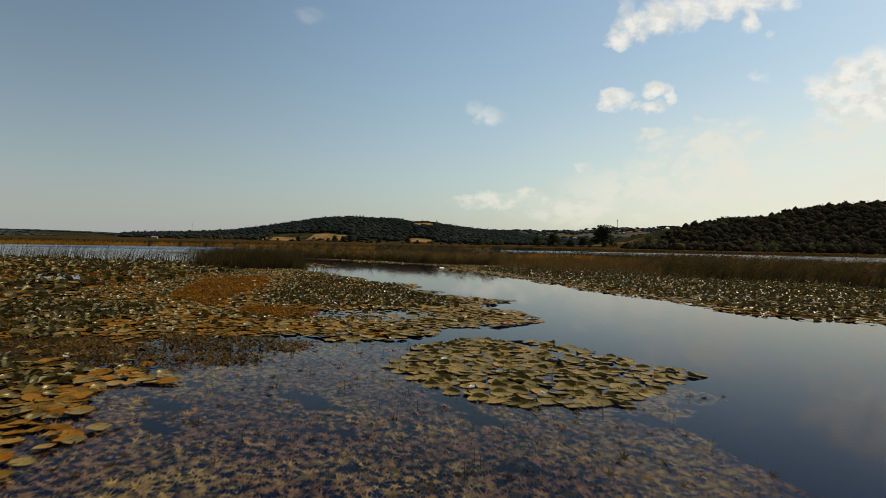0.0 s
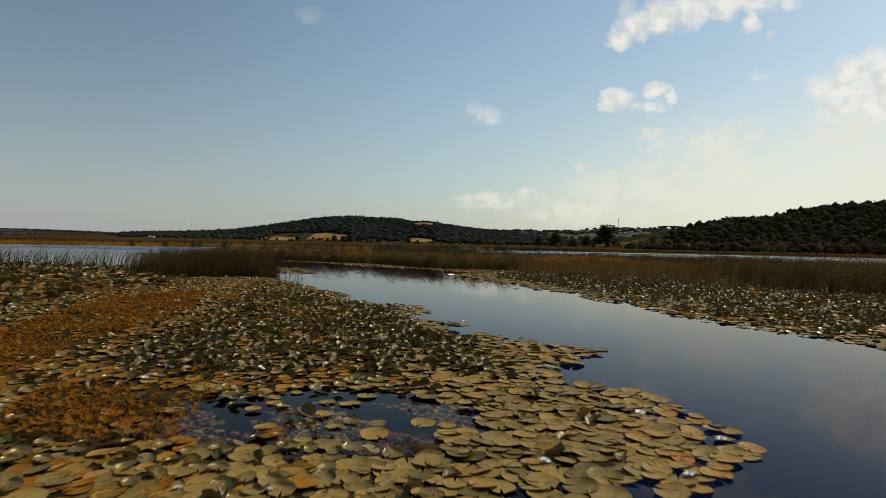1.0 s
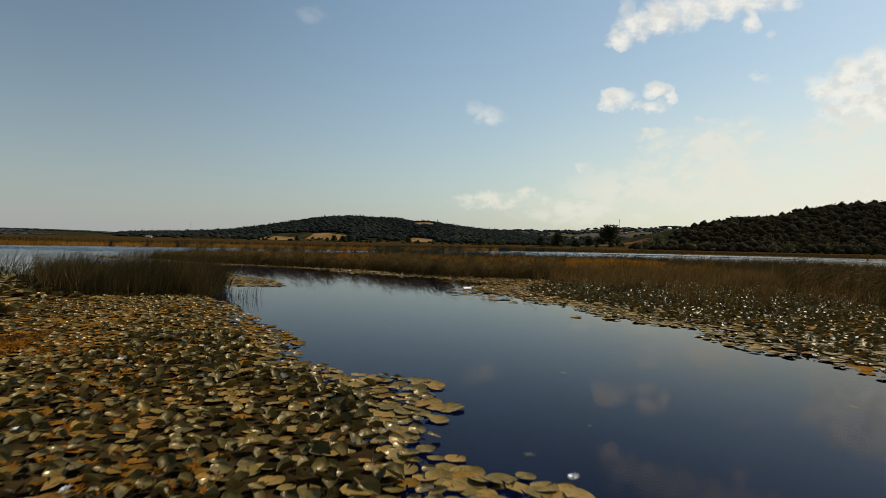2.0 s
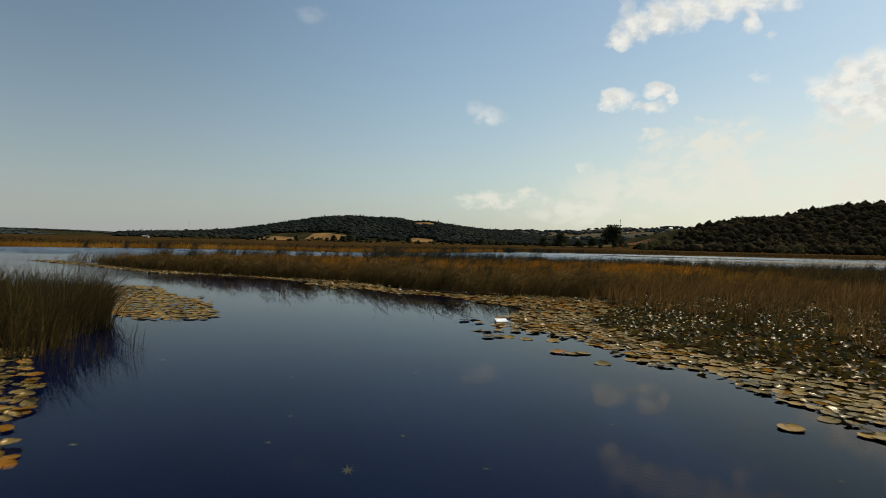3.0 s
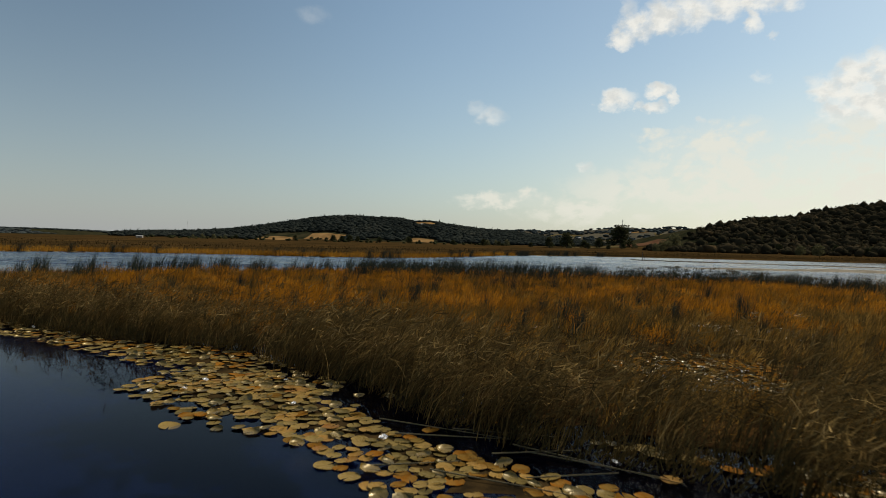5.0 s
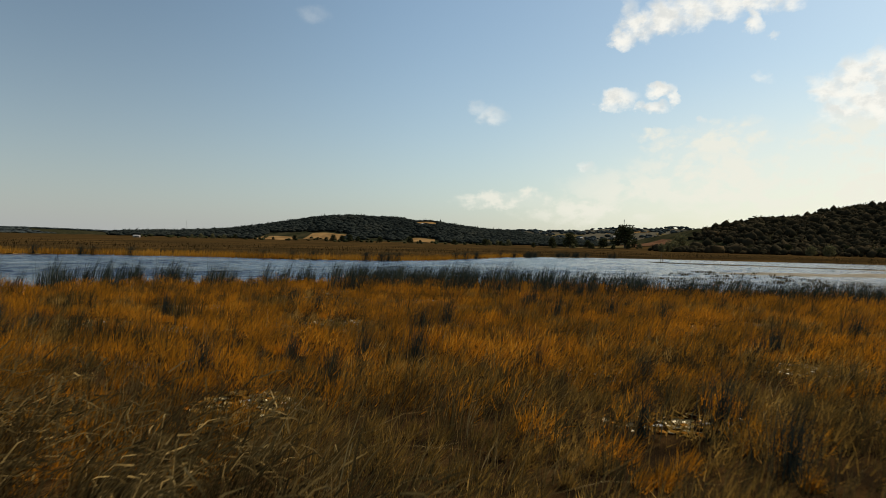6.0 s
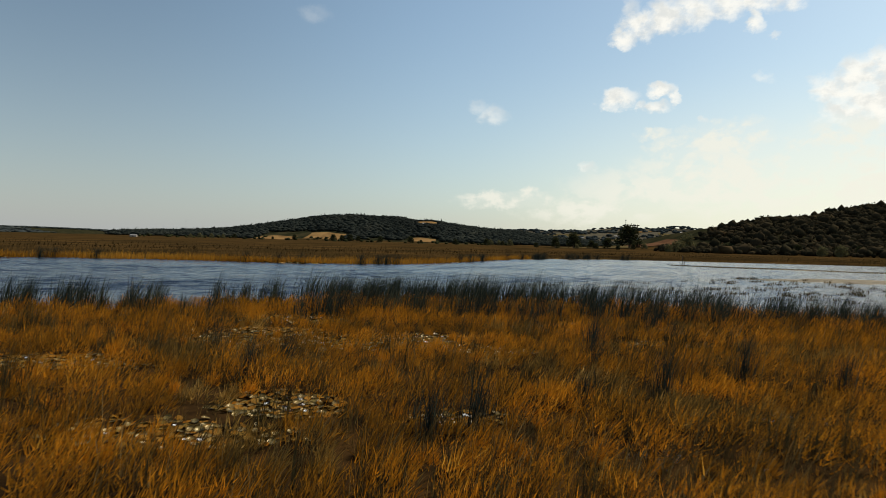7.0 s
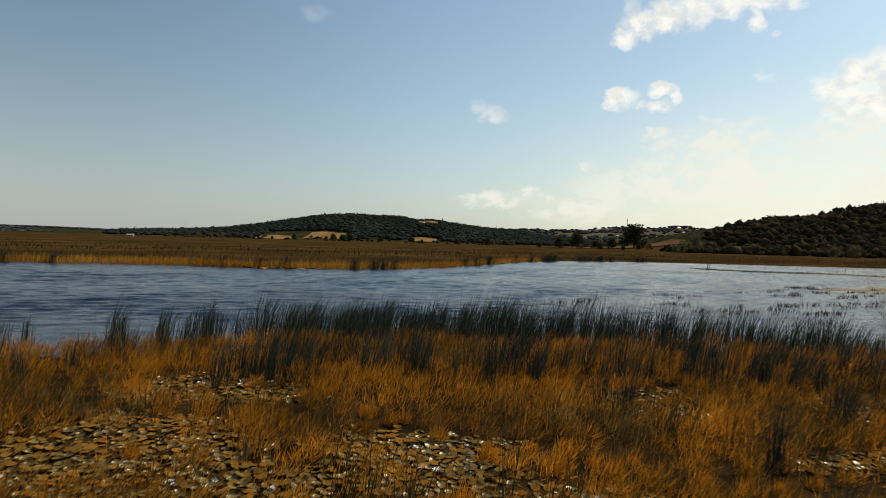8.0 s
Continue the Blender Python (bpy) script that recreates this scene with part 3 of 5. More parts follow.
# open places in the reed bed where floating leaves show: centre and half widths
GAPS = [(-8.6, 75.2, 2.1, 1.7), (-4.2, 75.3, 1.3, 1.3), (-8.2, 79.2, 1.7, 1.0), (0.2, 78.9, 1.2, 1.1), (4.2, 78.8, 0.5, 0.7), (-6.2, 68.2, 1.0, 0.7), (-12.2, 71.1, 1.8, 0.8), (0.1, 62.0, 0.8, 0.5),
        (2.6, 52.6, 1.5, 1.6), (6.2, 58.5, 1.8, 1.3), (7.8, 50.0, 1.7, 2.4), (-5.9, 58.6, 0.9, 0.6), (5.2, 62.6, 1.2, 0.7), (10, 63, 2.2, 1.0), (-10.5, 66.0, 0.9, 0.5),
        (-6.4, 74.2, 1.6, 0.7), (-2.2, 73.9, 1.1, 0.6), (-7.4, 66.6, 1.6, 0.6), (-3.2, 67.6, 0.8, 0.5), (-13.5, 66.8, 1.4, 0.6), (3.2, 75.6, 1.5, 0.6), (5.6, 69.0, 0.7, 0.5), (0.6, 58.2, 0.9, 0.5), (8.2, 70.2, 1.4, 0.6)]
CLUMP = [(-7.8, 33.3), (-12.0, 33.2), (-15.8, 36.8), (-15.0, 39.7), (-10.9, 40.7), (-8.5, 36.7)]


def in_gap(x, y, grow=1.0):
    hit = np.zeros(len(x), bool)
    wob = 0.42 * rough_field(x, y, 0.9, 3) + 0.3 * rough_field(x, y, 0.35, 6)
    for cx, cy, rx, ry in GAPS:
        hit |= ((x - cx) / (rx * grow)) ** 2 + ((y - cy) / (ry * grow)) ** 2 < 1 + wob
    return hit


def shore_y(x):
    return np.interp(x, [p[0] for p in SHORE], [p[1] for p in SHORE])


def step(v, lo, hi):
    s = np.clip((v - lo) / (hi - lo), 0, 1)
    return s * s * (3 - 2 * s)


# ridge heights along x for each range of hills
MID = [(-900, -3), (-720, -2), (-655, 1), (-596, 10.5), (-538, 11), (-440, 18), (-378, 27), (-320, 35.5), (-270, 44), (-235, 48), (-189, 49.5), (-149, 48), (-105, 48), (-64, 42.5), (-32, 44), (-2, 39.5), (30, 35.5), (68, 30.5), (100, 28), (146, 25), (215, 15), (330, 5), (420, 0)]
FAR = [(-400, 5), (0, 32), (150, 46), (246, 54), (345, 57), (519, 60), (606, 67), (713, 81), (791, 74), (868, 78), (918, 88), (976, 76), (1054, 78), (1215, 84), (1600, 74), (2400, 62)]
EAST = [(120, 0), (150, 1), (172, 3), (195, 6), (207, 10), (216, 14.5), (226, 18.5), (239, 21.5), (251, 23.5), (277, 27), (303, 29), (320, 30), (338, 34.5), (378, 41.5), (445, 47.5), (620, 58), (900, 56)]
WEST = [(-3600, 28), (-2700, 26), (-2220, 22), (-2140, 21), (-2080, 18), (-1975, 3), (-1900, 0)]
WEST_FAR = [(-4000, 14), (-2640, 11), (-2390, 9), (-2200, 5), (-2000, 2), (-1700, 0)]


def ridge(table, x):
    return np.interp(x, [p[0] for p in table], [p[1] for p in table], left=0 if table[0][1] <= 5 else table[0][1])


def ground_z(x, y):
    x, y = np.asarray(x, float), np.asarray(y, float)
    d = y - shore_y(x)
    z = -1.1 + 0.9 * step(d, -6, -0.5) + 0.35 * step(d, -0.5, 3) + np.clip(d, 0, 400) * 0.002
    z = z + 0.9 * step(d, 150, 500) * step(x, 20, 160)
    bumps = 1 + 0.05 * rough_field(x, y, 110, 2)
    z = z + np.maximum(ridge(MID, x), 0) * step(y, 960, 1300) * (1 - 0.7 * step(y, 1350, 2200)) * bumps
    z = z + np.maximum(ridge(FAR, x), 0) * step(y, 1500, 2500) * bumps
    foot, top = np.clip(425 - 0.45 * (x - 150), 240, 480), np.clip(555 + 0.32 * (x - 240), 490, 720)
    z = z + np.maximum(ridge(EAST, x), 0) * step(y, foot, top) * (1 - step(y, top + 30, top + 420)) * bumps
    z = z + np.maximum(ridge(WEST, x), 0) * step(y, 2500, 3000) + np.maximum(ridge(WEST_FAR, x), 0) * step(y, 3400, 4000)
    return z


# ---- ground, one sheet from the lake bed to the hills ----
gx = np.unique(np.concatenate([np.linspace(-4500, -900, 37), np.linspace(-900, 900, 121), np.linspace(900, 4500, 37), np.linspace(-80, 110, 96)]))
gd = np.unique(np.concatenate([[-600, -300, -100, -40, -15, -8, -6, -5, -4, -3, -2, -1.2, -0.5, 0, 0.6, 1.5, 3, 6, 12, 25, 50, 80], np.linspace(110, 620, 35), np.linspace(640, 1400, 40), np.linspace(1450, 4400, 50)]))
GX, GD = np.meshgrid(gx, gd)
GY = shore_y(GX) + GD
GZ = ground_z(GX, GY)
nx, ny = len(gx), len(gd)
ii, jj = np.meshgrid(np.arange(nx - 1), np.arange(ny - 1))
q = (jj * nx + ii).ravel()
tris = np.concatenate([np.column_stack([q, q + 1, q + nx + 1]), np.column_stack([q, q + nx + 1, q + nx])])
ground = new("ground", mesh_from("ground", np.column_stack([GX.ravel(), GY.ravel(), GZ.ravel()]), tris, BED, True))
ground.data.materials.append(LAND)
mid_d = GD[:-1, :-1].ravel()
mid_x, mid_y, mid_z = GX[:-1, :-1].ravel(), GY[:-1, :-1].ravel(), GZ[1:, 1:].ravel()
kinds = (mid_d >= 0).astype(np.int32)
kinds[(mid_z > 3.4) & (mid_y < 1500) & ((mid_x > 170) & (mid_y < 800) | (mid_y > 1000))] = 2
kinds[(mid_y > 2400)] = 2
kinds[(mid_y > 1400) & (mid_x > 60)] = 3
ground.data.materials.append(FOREST)
ground.data.materials.append(FARFIELD)
ground.data.polygons.foreach_set("material_index", np.tile(kinds, 2))
tagged(ground, "lake mud coloured as dark blue depth, rising to brown marsh and wooded hills", "ground", kind="structure")

# the water: a calm sheet, with wind waves raised on the open lake
LX0, LX1, LY0, LY1 = -66.0, 96.0, 82.0, 199.0
wx, wy = np.meshgrid(np.linspace(LX0, LX1, 420), LY0 + (LY1 - LY0) * np.linspace(0, 1, 480) ** 1.5)
wind_rng = np.random.default_rng(21)
wz = np.zeros_like(wx)
for k in range(22):
    length = 0.42 * 1.065 ** k
    turn = radians(-78) + wind_rng.normal(0, 0.38)
    wz += 0.0058 * length ** 0.9 * np.sin((wx * math.cos(turn) + wy * math.sin(turn)) * 2 * math.pi / length + wind_rng.uniform(0, 6.28))
calm = step(wy - 0.12 * wx, 84, 93) * step(wy, LY0, LY0 + 3) * step(LY1 - wy, 0, 6) * step(wx - LX0, 0, 6) * step(LX1 - wx, 0, 6)
wz *= calm * (1 + 0.35 * rough_field(wx, wy, 9.0, 3)).clip(0.4, 1.6)
wv = [np.column_stack([wx.ravel(), wy.ravel(), wz.ravel()])]
i, j = np.meshgrid(np.arange(419), np.arange(479))
q = (j * 420 + i).ravel()
wt_tris = [np.column_stack([q, q + 1, q + 421]), np.column_stack([q, q + 421, q + 420])]
base = wx.size
for x0, y0, x1, y1 in ((-4400, -500, 4400, LY0), (-4400, LY1, 4400, 400), (-4400, LY0, LX0, LY1), (LX1, LY0, 4400, LY1)):
    wv.append(np.array([(x0, y0, 0), (x1, y0, 0), (x1, y1, 0), (x0, y1, 0)]))
    wt_tris.append(np.array([(base, base + 1, base + 2), (base, base + 2, base + 3)]))
    base += 4
water = new("water", mesh_from("water", np.concatenate(wv), np.concatenate(wt_tris), WATER, True))
water.visible_shadow = False
tagged(water, "dark blue calm channel and wind-ruffled lake", "water", kind="structure")


def field_patch(name, x0, x1, y0, y1, mat, label, lift=0.35, skew=0.0):
    """A tilled field: a sheet lying on the slope."""
    n, k = 14, 8
    s, t = np.meshgrid(np.linspace(0, 1, n), np.linspace(0, 1, k))
    x, y = x0 + (x1 - x0) * s + skew * t, y0 + (y1 - y0) * t + 6 * np.sin(s * 5)
    a, b = np.meshgrid(np.arange(n - 1), np.arange(k - 1))
    c = (b * n + a).ravel()
    top = np.column_stack([x.ravel(), y.ravel(), (ground_z(x, y) + lift).ravel()])
    return tagged(new(name, mesh_from(name, top, np.concatenate([np.column_stack([c, c + 1, c + n + 1]), np.column_stack([c, c + n + 1, c + n])]), mat)), label, "field", kind="structure")


field_patch("field", -306, -246, 985, 1042, STUBBLE, "pale orange stubble field below the wooded hill")
field_patch("field", -232, -172, 1010, 1080, STUBBLE, "pale orange stubble field beside a hedge")
field_patch("field", -60, -20, 1010, 1060, STUBBLE, "small stubble field under the wood")
field_patch("field", -62, -22, 1225, 1262, STUBBLE, "clearing near the top of the wood", 1.5)
field_patch("field", 160, 200, 560, 640, PLOUGHED, "red-brown ploughed field", 0.5, 8)
field_patch("field", 70, 150, 560, 640, PASTURE, "dry tan pasture", 0.4, 30)
field_patch("field", -140, 40, 820, 930, PASTURE, "dry tan pasture at the foot of the hill", 0.4)
field_patch("field", 150, 260, 1000, 1250, PASTURE, "dry tan slope", 0.5, 40)
for fx, fy, w, h in ((330, 2060, 120, 90), (470, 1900, 90, 80), (560, 2150, 150, 60), (690, 2000, 120, 110), (850, 2080, 140, 70), (300, 1750, 110, 60)):
    field_patch("field", fx, fx + w, fy, fy + h, random.choice((STUBBLE, PASTURE, PASTURE)), "far field on the hillside", 0.6, 30)


# ---- floating leaves ----
def edge_gap(x, y, poly):
    """Distance to the outline of a plan shape."""
    best = np.full(len(x), 1e9)
    for (x0, y0), (x1, y1) in zip(poly, poly[1:] + poly[:1]):
        dx, dy = x1 - x0, y1 - y0
        s = np.clip(((x - x0) * dx + (y - y0) * dy) / (dx * dx + dy * dy + 1e-9), 0, 1)
        best = np.minimum(best, np.hypot(x - x0 - s * dx, y - y0 - s * dy))
    return best


WEED_PATCH = [(-7.6, 16.6), (-9.5, 23.9), (-7.9, 26.7), (-6.2, 21.7), (-6.0, 18.0), (-5.4, 14.1)]
WEED_PATCH_2 = [(-4.8, 14.6), (-2.9, 14.3), (-2.6, 12.6), (-4.3, 12.6)]
DARK_POOL = [(-3.0, 12.8), (-2.2, 12.45), (-1.5, 12.7), (-0.7, 12.4), (-0.1, 13.2), (-0.3, 14.0), (-1.3, 14.5), (-2.3, 14.2), (-3.0, 13.8)]
STANDING = [(-4.5, 15.0), (0.2, 15.4), (0.0, 18.2), (-0.8, 20.6), (-2.6, 23.4), (-4.6, 26.5), (-6.5, 27.0), (-5.6, 20.5)]
STANDING_RIGHT = [(3.2, 34.6), (6.0, 31.0), (12.0, 33.0), (13.0, 41.0), (8.0, 43.0), (3.6, 42.2), (2.2, 39.0)]
STANDING_NEAR = [(-9.5, 5.0), (-4.6, 5.4), (-3.9, 6.6), (-5.0, 7.4), (-6.5, 11.0), (-6.4, 14.0), (-12, 16)]
WEED_PATCH_3 = [(-1.9, 9.5), (-2.4, 8.1), (-3.3, 7.2), (-5.6, 7.6), (-7.2, 9.0), (-4.6, 10.0), (-3.0, 9.9)]
# open water in the shade at the foot of the reeds
HOLLOW = [(-4.3, 49.9), (-2.5, 47.9), (-1.2, 46.9), (0.6, 46.2), (1.2, 47.0), (-0.9, 48.2), (-2.4, 49.4), (-4.0, 51.0)]
POOL_LEFT = [(-17.9, 25.5), (-14.7, 26.2), (-12.9, 22.8), (-15.1, 22.2)]

# the bank of floating leaves beside the path
x, y = sow_leaves((-12.5, 2.5, 2.6, 34), 0.160)
bare = inside(DARK_POOL, x, y) & (rng.uniform(size=len(x)) < 0.85)
carpet = (inside(WEED_PATCH, x, y) | inside(WEED_PATCH_2, x, y)) & (rng.uniform(size=len(x)) < 0.8) | inside(WEED_PATCH_3, x, y) & (rng.uniform(size=len(x)) < 0.86)
thin = (rough_field(x, y, 1.6, 4) > 1.0) & (y < 13)
ok = inside(FIELD_LEFT, x, y) & (x > -10.6 + 1.5 * rough_field(y, y, 3.0, 2)) & ~bare & ~carpet & ~thin & (rng.uniform(size=len(x)) < np.where(edge_gap(x, y, FIELD_LEFT) < 0.35, 0.75, 0.98))
x, y = x[ok], y[ok]
up = ((inside(STANDING, x, y) | inside(STANDING_NEAR, x, y)) & (rng.uniform(size=len(x)) < 0.52) | (rng.uniform(size=len(x)) < 0.07)) & (edge_gap(x, y, FIELD_LEFT) > 0.55)
rusty = (rough_field(x, y, 4.0, 1) + 0.5 * rng.normal(size=len(x)) - (0.38 * (x + 2.4)).clip(-0.55, 2.0) > 0.2) & ~up
# leaves along the outer edge can be told apart: each is a thing of its own
lone = (x > -0.75 - 0.02 * (y - 10)) & (y > 9.3) & (y < 21.5) & ~up
size = rng.uniform(0.066, 0.112, len(x)) * np.where((y < 14) | (edge_gap(x, y, FIELD_LEFT) < 1.1), 1.14, 1.0)
waxy = ~up & ~lone & (rng.uniform(size=len(x)) < np.where(inside(STANDING, x, y) | (y > 16), 0.46, np.where(y < 12, 0.16, 0.32)))
flat = ~up & ~lone & ~waxy
stuff("lily_pads", *pad_sheet(x[waxy], y[waxy], size[waxy] * 0.75, 0.16, rng.uniform(0.015, 0.05, waxy.sum()), kit=CURLED_PADS), PAD_SHINY, "curled waxy lily leaves glinting on the bank", "lily pads", True)
close = (x > -4.0) & (y < 14.5)
back = ~close & (x < -7.5)
for here, kit in ((close, NEAR_PADS), (~close & ~back, MID_PADS), (back, FAR_PADS)):
    for rust, mat, words in ((False, PAD, "olive and tan water lily leaves floating in a dense bank"), (True, PAD_RUSTY, "rusty brown water lily leaves floating on the bank")):
        pick = flat & here & (rusty == rust)
        stuff("lily_pads", *pad_sheet(x[pick], y[pick], size[pick], 0.07, kit=kit), mat, words, "lily pads", True)
stuff("lily_leaves", *pad_sheet(x[up], y[up], size[up] * 0.80, 0.34, rng.uniform(0.01, 0.07, up.sum()), kit=FOLDED_PADS), PAD_GREEN, "dark green lily leaves standing above the water", "lily leaves", True)
lone_xy = list(zip(x[lone], y[lone], size[lone] * rng.uniform(0.95, 1.15, lone.sum())))

xi, yi = sow_leaves((-1, 5.5, 3.6, 10.5), 0.205)
ok = inside(ISLAND, xi, yi) & (rng.uniform(size=len(xi)) < 0.92)
lone_xy = list(zip(xi[ok], yi[ok], rng.uniform(0.085, 0.135, ok.sum()))) + lone_xy
lone_xy += [(1.35, 16.2, 0.17), (-0.9, 22.2, 0.17), (2.4, 8.7, 0.10), (-0.93, 39.07, 0.13), (-0.64, 39.49, 0.14), (-0.56, 38.75, 0.13), (-0.7, 37.42, 0.13), (-0.5, 37.29, 0.13), (-0.22, 37.47, 0.13), (0.15, 37.4, 0.13),
            (-0.53, 36.51, 0.14), (-0.28, 36.6, 0.14), (-0.1, 36.52, 0.13), (0.24, 36.34, 0.14), (0.76, 36.19, 0.14), (0.61, 34.9, 0.15), (0.86, 34.81, 0.15), (1.06, 34.86, 0.14), (1.16, 33.95, 0.14),
            (-3.4, 46.9, 0.12), (-3.7, 47.2, 0.13), (-5.9, 48.4, 0.13), (-9.3, 43.5, 0.14), (-9.6, 42.8, 0.14), (4.1, 29.5, 0.15), (2.3, 30.6, 0.14)]
single = [mesh_from("lily_pad", v, t, PAD_ONE, True) for v, t in [curled_pad(18, 11), curled_pad(18, 12), pad_template(18, True, 13), pad_template(18, True, 14)]]
for n, (px, py, r) in enumerate(lone_xy[:300]):
    ob = new("lily_pad", single[n % 4])
    ob.matrix_world = pose(px, py, rng.uniform(0.003, 0.012), rng.normal(0, 4), rng.normal(0, 4), rng.uniform(0, 360) if n % 4 > 1 else rng.normal(-64, 55)) @ Matrix.Scale(r, 4)
    tagged(ob, "round notched water lily leaf floating on dark water", "lily pad", "lily pads at the edge of the bank")
rest = np.array(lone_xy[300:])
if len(rest):
    stuff("lily_pads", *pad_sheet(rest[:, 0], rest[:, 1], rest[:, 2], 0.07), PAD, "olive water lily leaves along the edge of the bank", "lily pads", True)

# added dark sheet close below the floating leaves, painting the shade in their gaps
def shade_sheet(box, poly, words):
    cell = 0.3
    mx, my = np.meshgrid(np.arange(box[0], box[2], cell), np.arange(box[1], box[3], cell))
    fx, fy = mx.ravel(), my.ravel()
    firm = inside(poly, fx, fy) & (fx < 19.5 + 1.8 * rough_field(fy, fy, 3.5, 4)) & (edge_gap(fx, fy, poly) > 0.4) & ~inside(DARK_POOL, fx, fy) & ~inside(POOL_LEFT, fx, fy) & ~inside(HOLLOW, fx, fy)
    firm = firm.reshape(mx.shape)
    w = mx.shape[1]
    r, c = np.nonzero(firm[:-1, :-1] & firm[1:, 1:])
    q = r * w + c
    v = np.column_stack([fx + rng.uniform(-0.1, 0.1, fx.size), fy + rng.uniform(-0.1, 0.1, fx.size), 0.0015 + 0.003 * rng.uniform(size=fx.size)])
    stuff("pad_shade_sheet", v, np.concatenate([np.column_stack([q, q + 1, q + w + 1]), np.column_stack([q, q + w + 1, q + w])]), PAD_SHADE, words, "leaf litter")


shade_sheet((-58, 2.5, 2.6, 44), FIELD_LEFT, "added dark sheet for the shade between leaves of the lily bank")
shade_sheet((-33, 10, 22, 70), FIELD_RIGHT, "added dark sheet for the shade between leaves of the lily belt")

# the wide lily field away from the path
x, y = sow((-60, -2, -8, 46), 0.37)
ok = inside(FIELD_LEFT, x + 1.6 * rough_field(x, y, 5.0, 3), y + 1.2 * rough_field(x, y, 6.0, 7)) & (x < -10.6 + 1.5 * rough_field(y, y, 3.0, 2)) & ~inside(POOL_LEFT, x, y) & ~inside(CLUMP, x, y) & (rough_field(x, y, 3.5, 6) < 1.15)
x, y = x[ok], y[ok]
rusty = rough_field(x, y, 6.0, 1) + 0.5 * rng.normal(size=len(x)) > -0.1
up = rng.uniform(size=len(x)) < 0.24
size = rng.uniform(0.12, 0.20, len(x))
waxy = ~up & (rng.uniform(size=len(x)) < 0.22)
stuff("lily_pads", *pad_sheet(x[waxy], y[waxy], size[waxy] * 0.8, 0.2, rng.uniform(0.02, 0.08, waxy.sum()), kit=CURLED_PADS), PAD_SHINY, "curled waxy lily leaves glinting in the shallow water", "lily pads", True)
up &= ~waxy
a, b = rusty & ~up & ~waxy, ~rusty & ~up & ~waxy
stuff("lily_pads", *pad_sheet(x[a], y[a], size[a], 0.10, near=False), PAD_RUSTY, "rusty brown lily leaves covering the shallow water", "lily pads", True)
stuff("lily_pads", *pad_sheet(x[b], y[b], size[b], 0.10, near=False), PAD, "olive lily leaves covering the shallow water", "lily pads", True)
stuff("lily_leaves", *pad_sheet(x[up], y[up], size[up], 0.4, rng.uniform(0.02, 0.12, up.sum()), kit=FOLDED_PADS), PAD_GREEN, "dark lily leaves standing above the water", "lily leaves", True)

# lily spit behind the reed clump, and the belt before the reeds
x, y = sow_leaves((-17, 37, -6, 48), 0.22)
ok = inside(LILY_SPIT, x, y)
stuff("lily_pads", *pad_sheet(x[ok], y[ok], rng.uniform(0.09, 0.135, ok.sum()), 0.05, kit=MID_PADS), PAD, "olive and brown lily leaves floating behind the reed clump", "lily pads", True)

x, y = sow_leaves((-33, 10, 24, 70), 0.178)
ok = inside(FIELD_RIGHT, x, y) & (x < 20 + 1.8 * rough_field(y, y, 3.5, 4)) & (rng.uniform(size=len(x)) < np.where(edge_gap(x, y, FIELD_RIGHT) < 0.5, 0.66, 0.92)) & ~(inside(HOLLOW, x, y) & (rng.uniform(size=len(x)) < 0.93)) & (rough_field(x, y, 1.4, 8) < 1.25)
x, y = x[ok], y[ok]
near = (x < 6) & (x > -9)
up = (inside(STANDING_RIGHT, x, y) & (rng.uniform(size=len(x)) < 0.6)) | ((x > 4) & (rng.uniform(size=len(x)) < 0.36)) & (edge_gap(x, y, FIELD_RIGHT) > 0.8)
size = rng.uniform(0.078, 0.122, len(x))
rusty = (rough_field(x, y, 3.0, 5) + 0.5 * rng.normal(size=len(x)) > np.where(x > 5, 0.1, 0.65)) & ~up
waxy = ~up & (rng.uniform(size=len(x)) < np.where((x > 3) & (y < 44), 0.24, 0.2))
stuff("lily_pads", *pad_sheet(x[waxy], y[waxy], size[waxy] * np.where(y < 44, 0.8, 1.0)[waxy], 0.14, rng.uniform(0.01, 0.04, waxy.sum()), kit=CURLED_PADS), PAD_SHINY, "curled waxy lily leaves glinting in the belt", "lily pads", True)
a, b, c = near & ~up & ~rusty & ~waxy, ~up & rusty & ~waxy, ~near & ~up & ~waxy & ~rusty
stuff("lily_pads", *pad_sheet(x[a], y[a], size[a], 0.06, kit=MID_PADS), PAD, "tan and olive lily leaves in a belt before the reeds", "lily pads", True)
stuff("lily_pads", *pad_sheet(x[b], y[b], size[b], 0.07, kit=MID_PADS), PAD_RUSTY, "rusty lily leaves in a belt before the reeds", "lily pads", True)
stuff("lily_pads", *pad_sheet(x[c], y[c], size[c] * 0.95, 0.07, near=False), PAD, "tan lily leaves in a belt before the reeds", "lily pads", True)
stuff("lily_leaves", *pad_sheet(x[up], y[up], size[up] * 0.84, 0.34, rng.uniform(0.01, 0.08, up.sum()), kit=FOLDED_PADS), PAD_GREEN, "dark green lily leaves standing above the belt", "lily leaves", True)

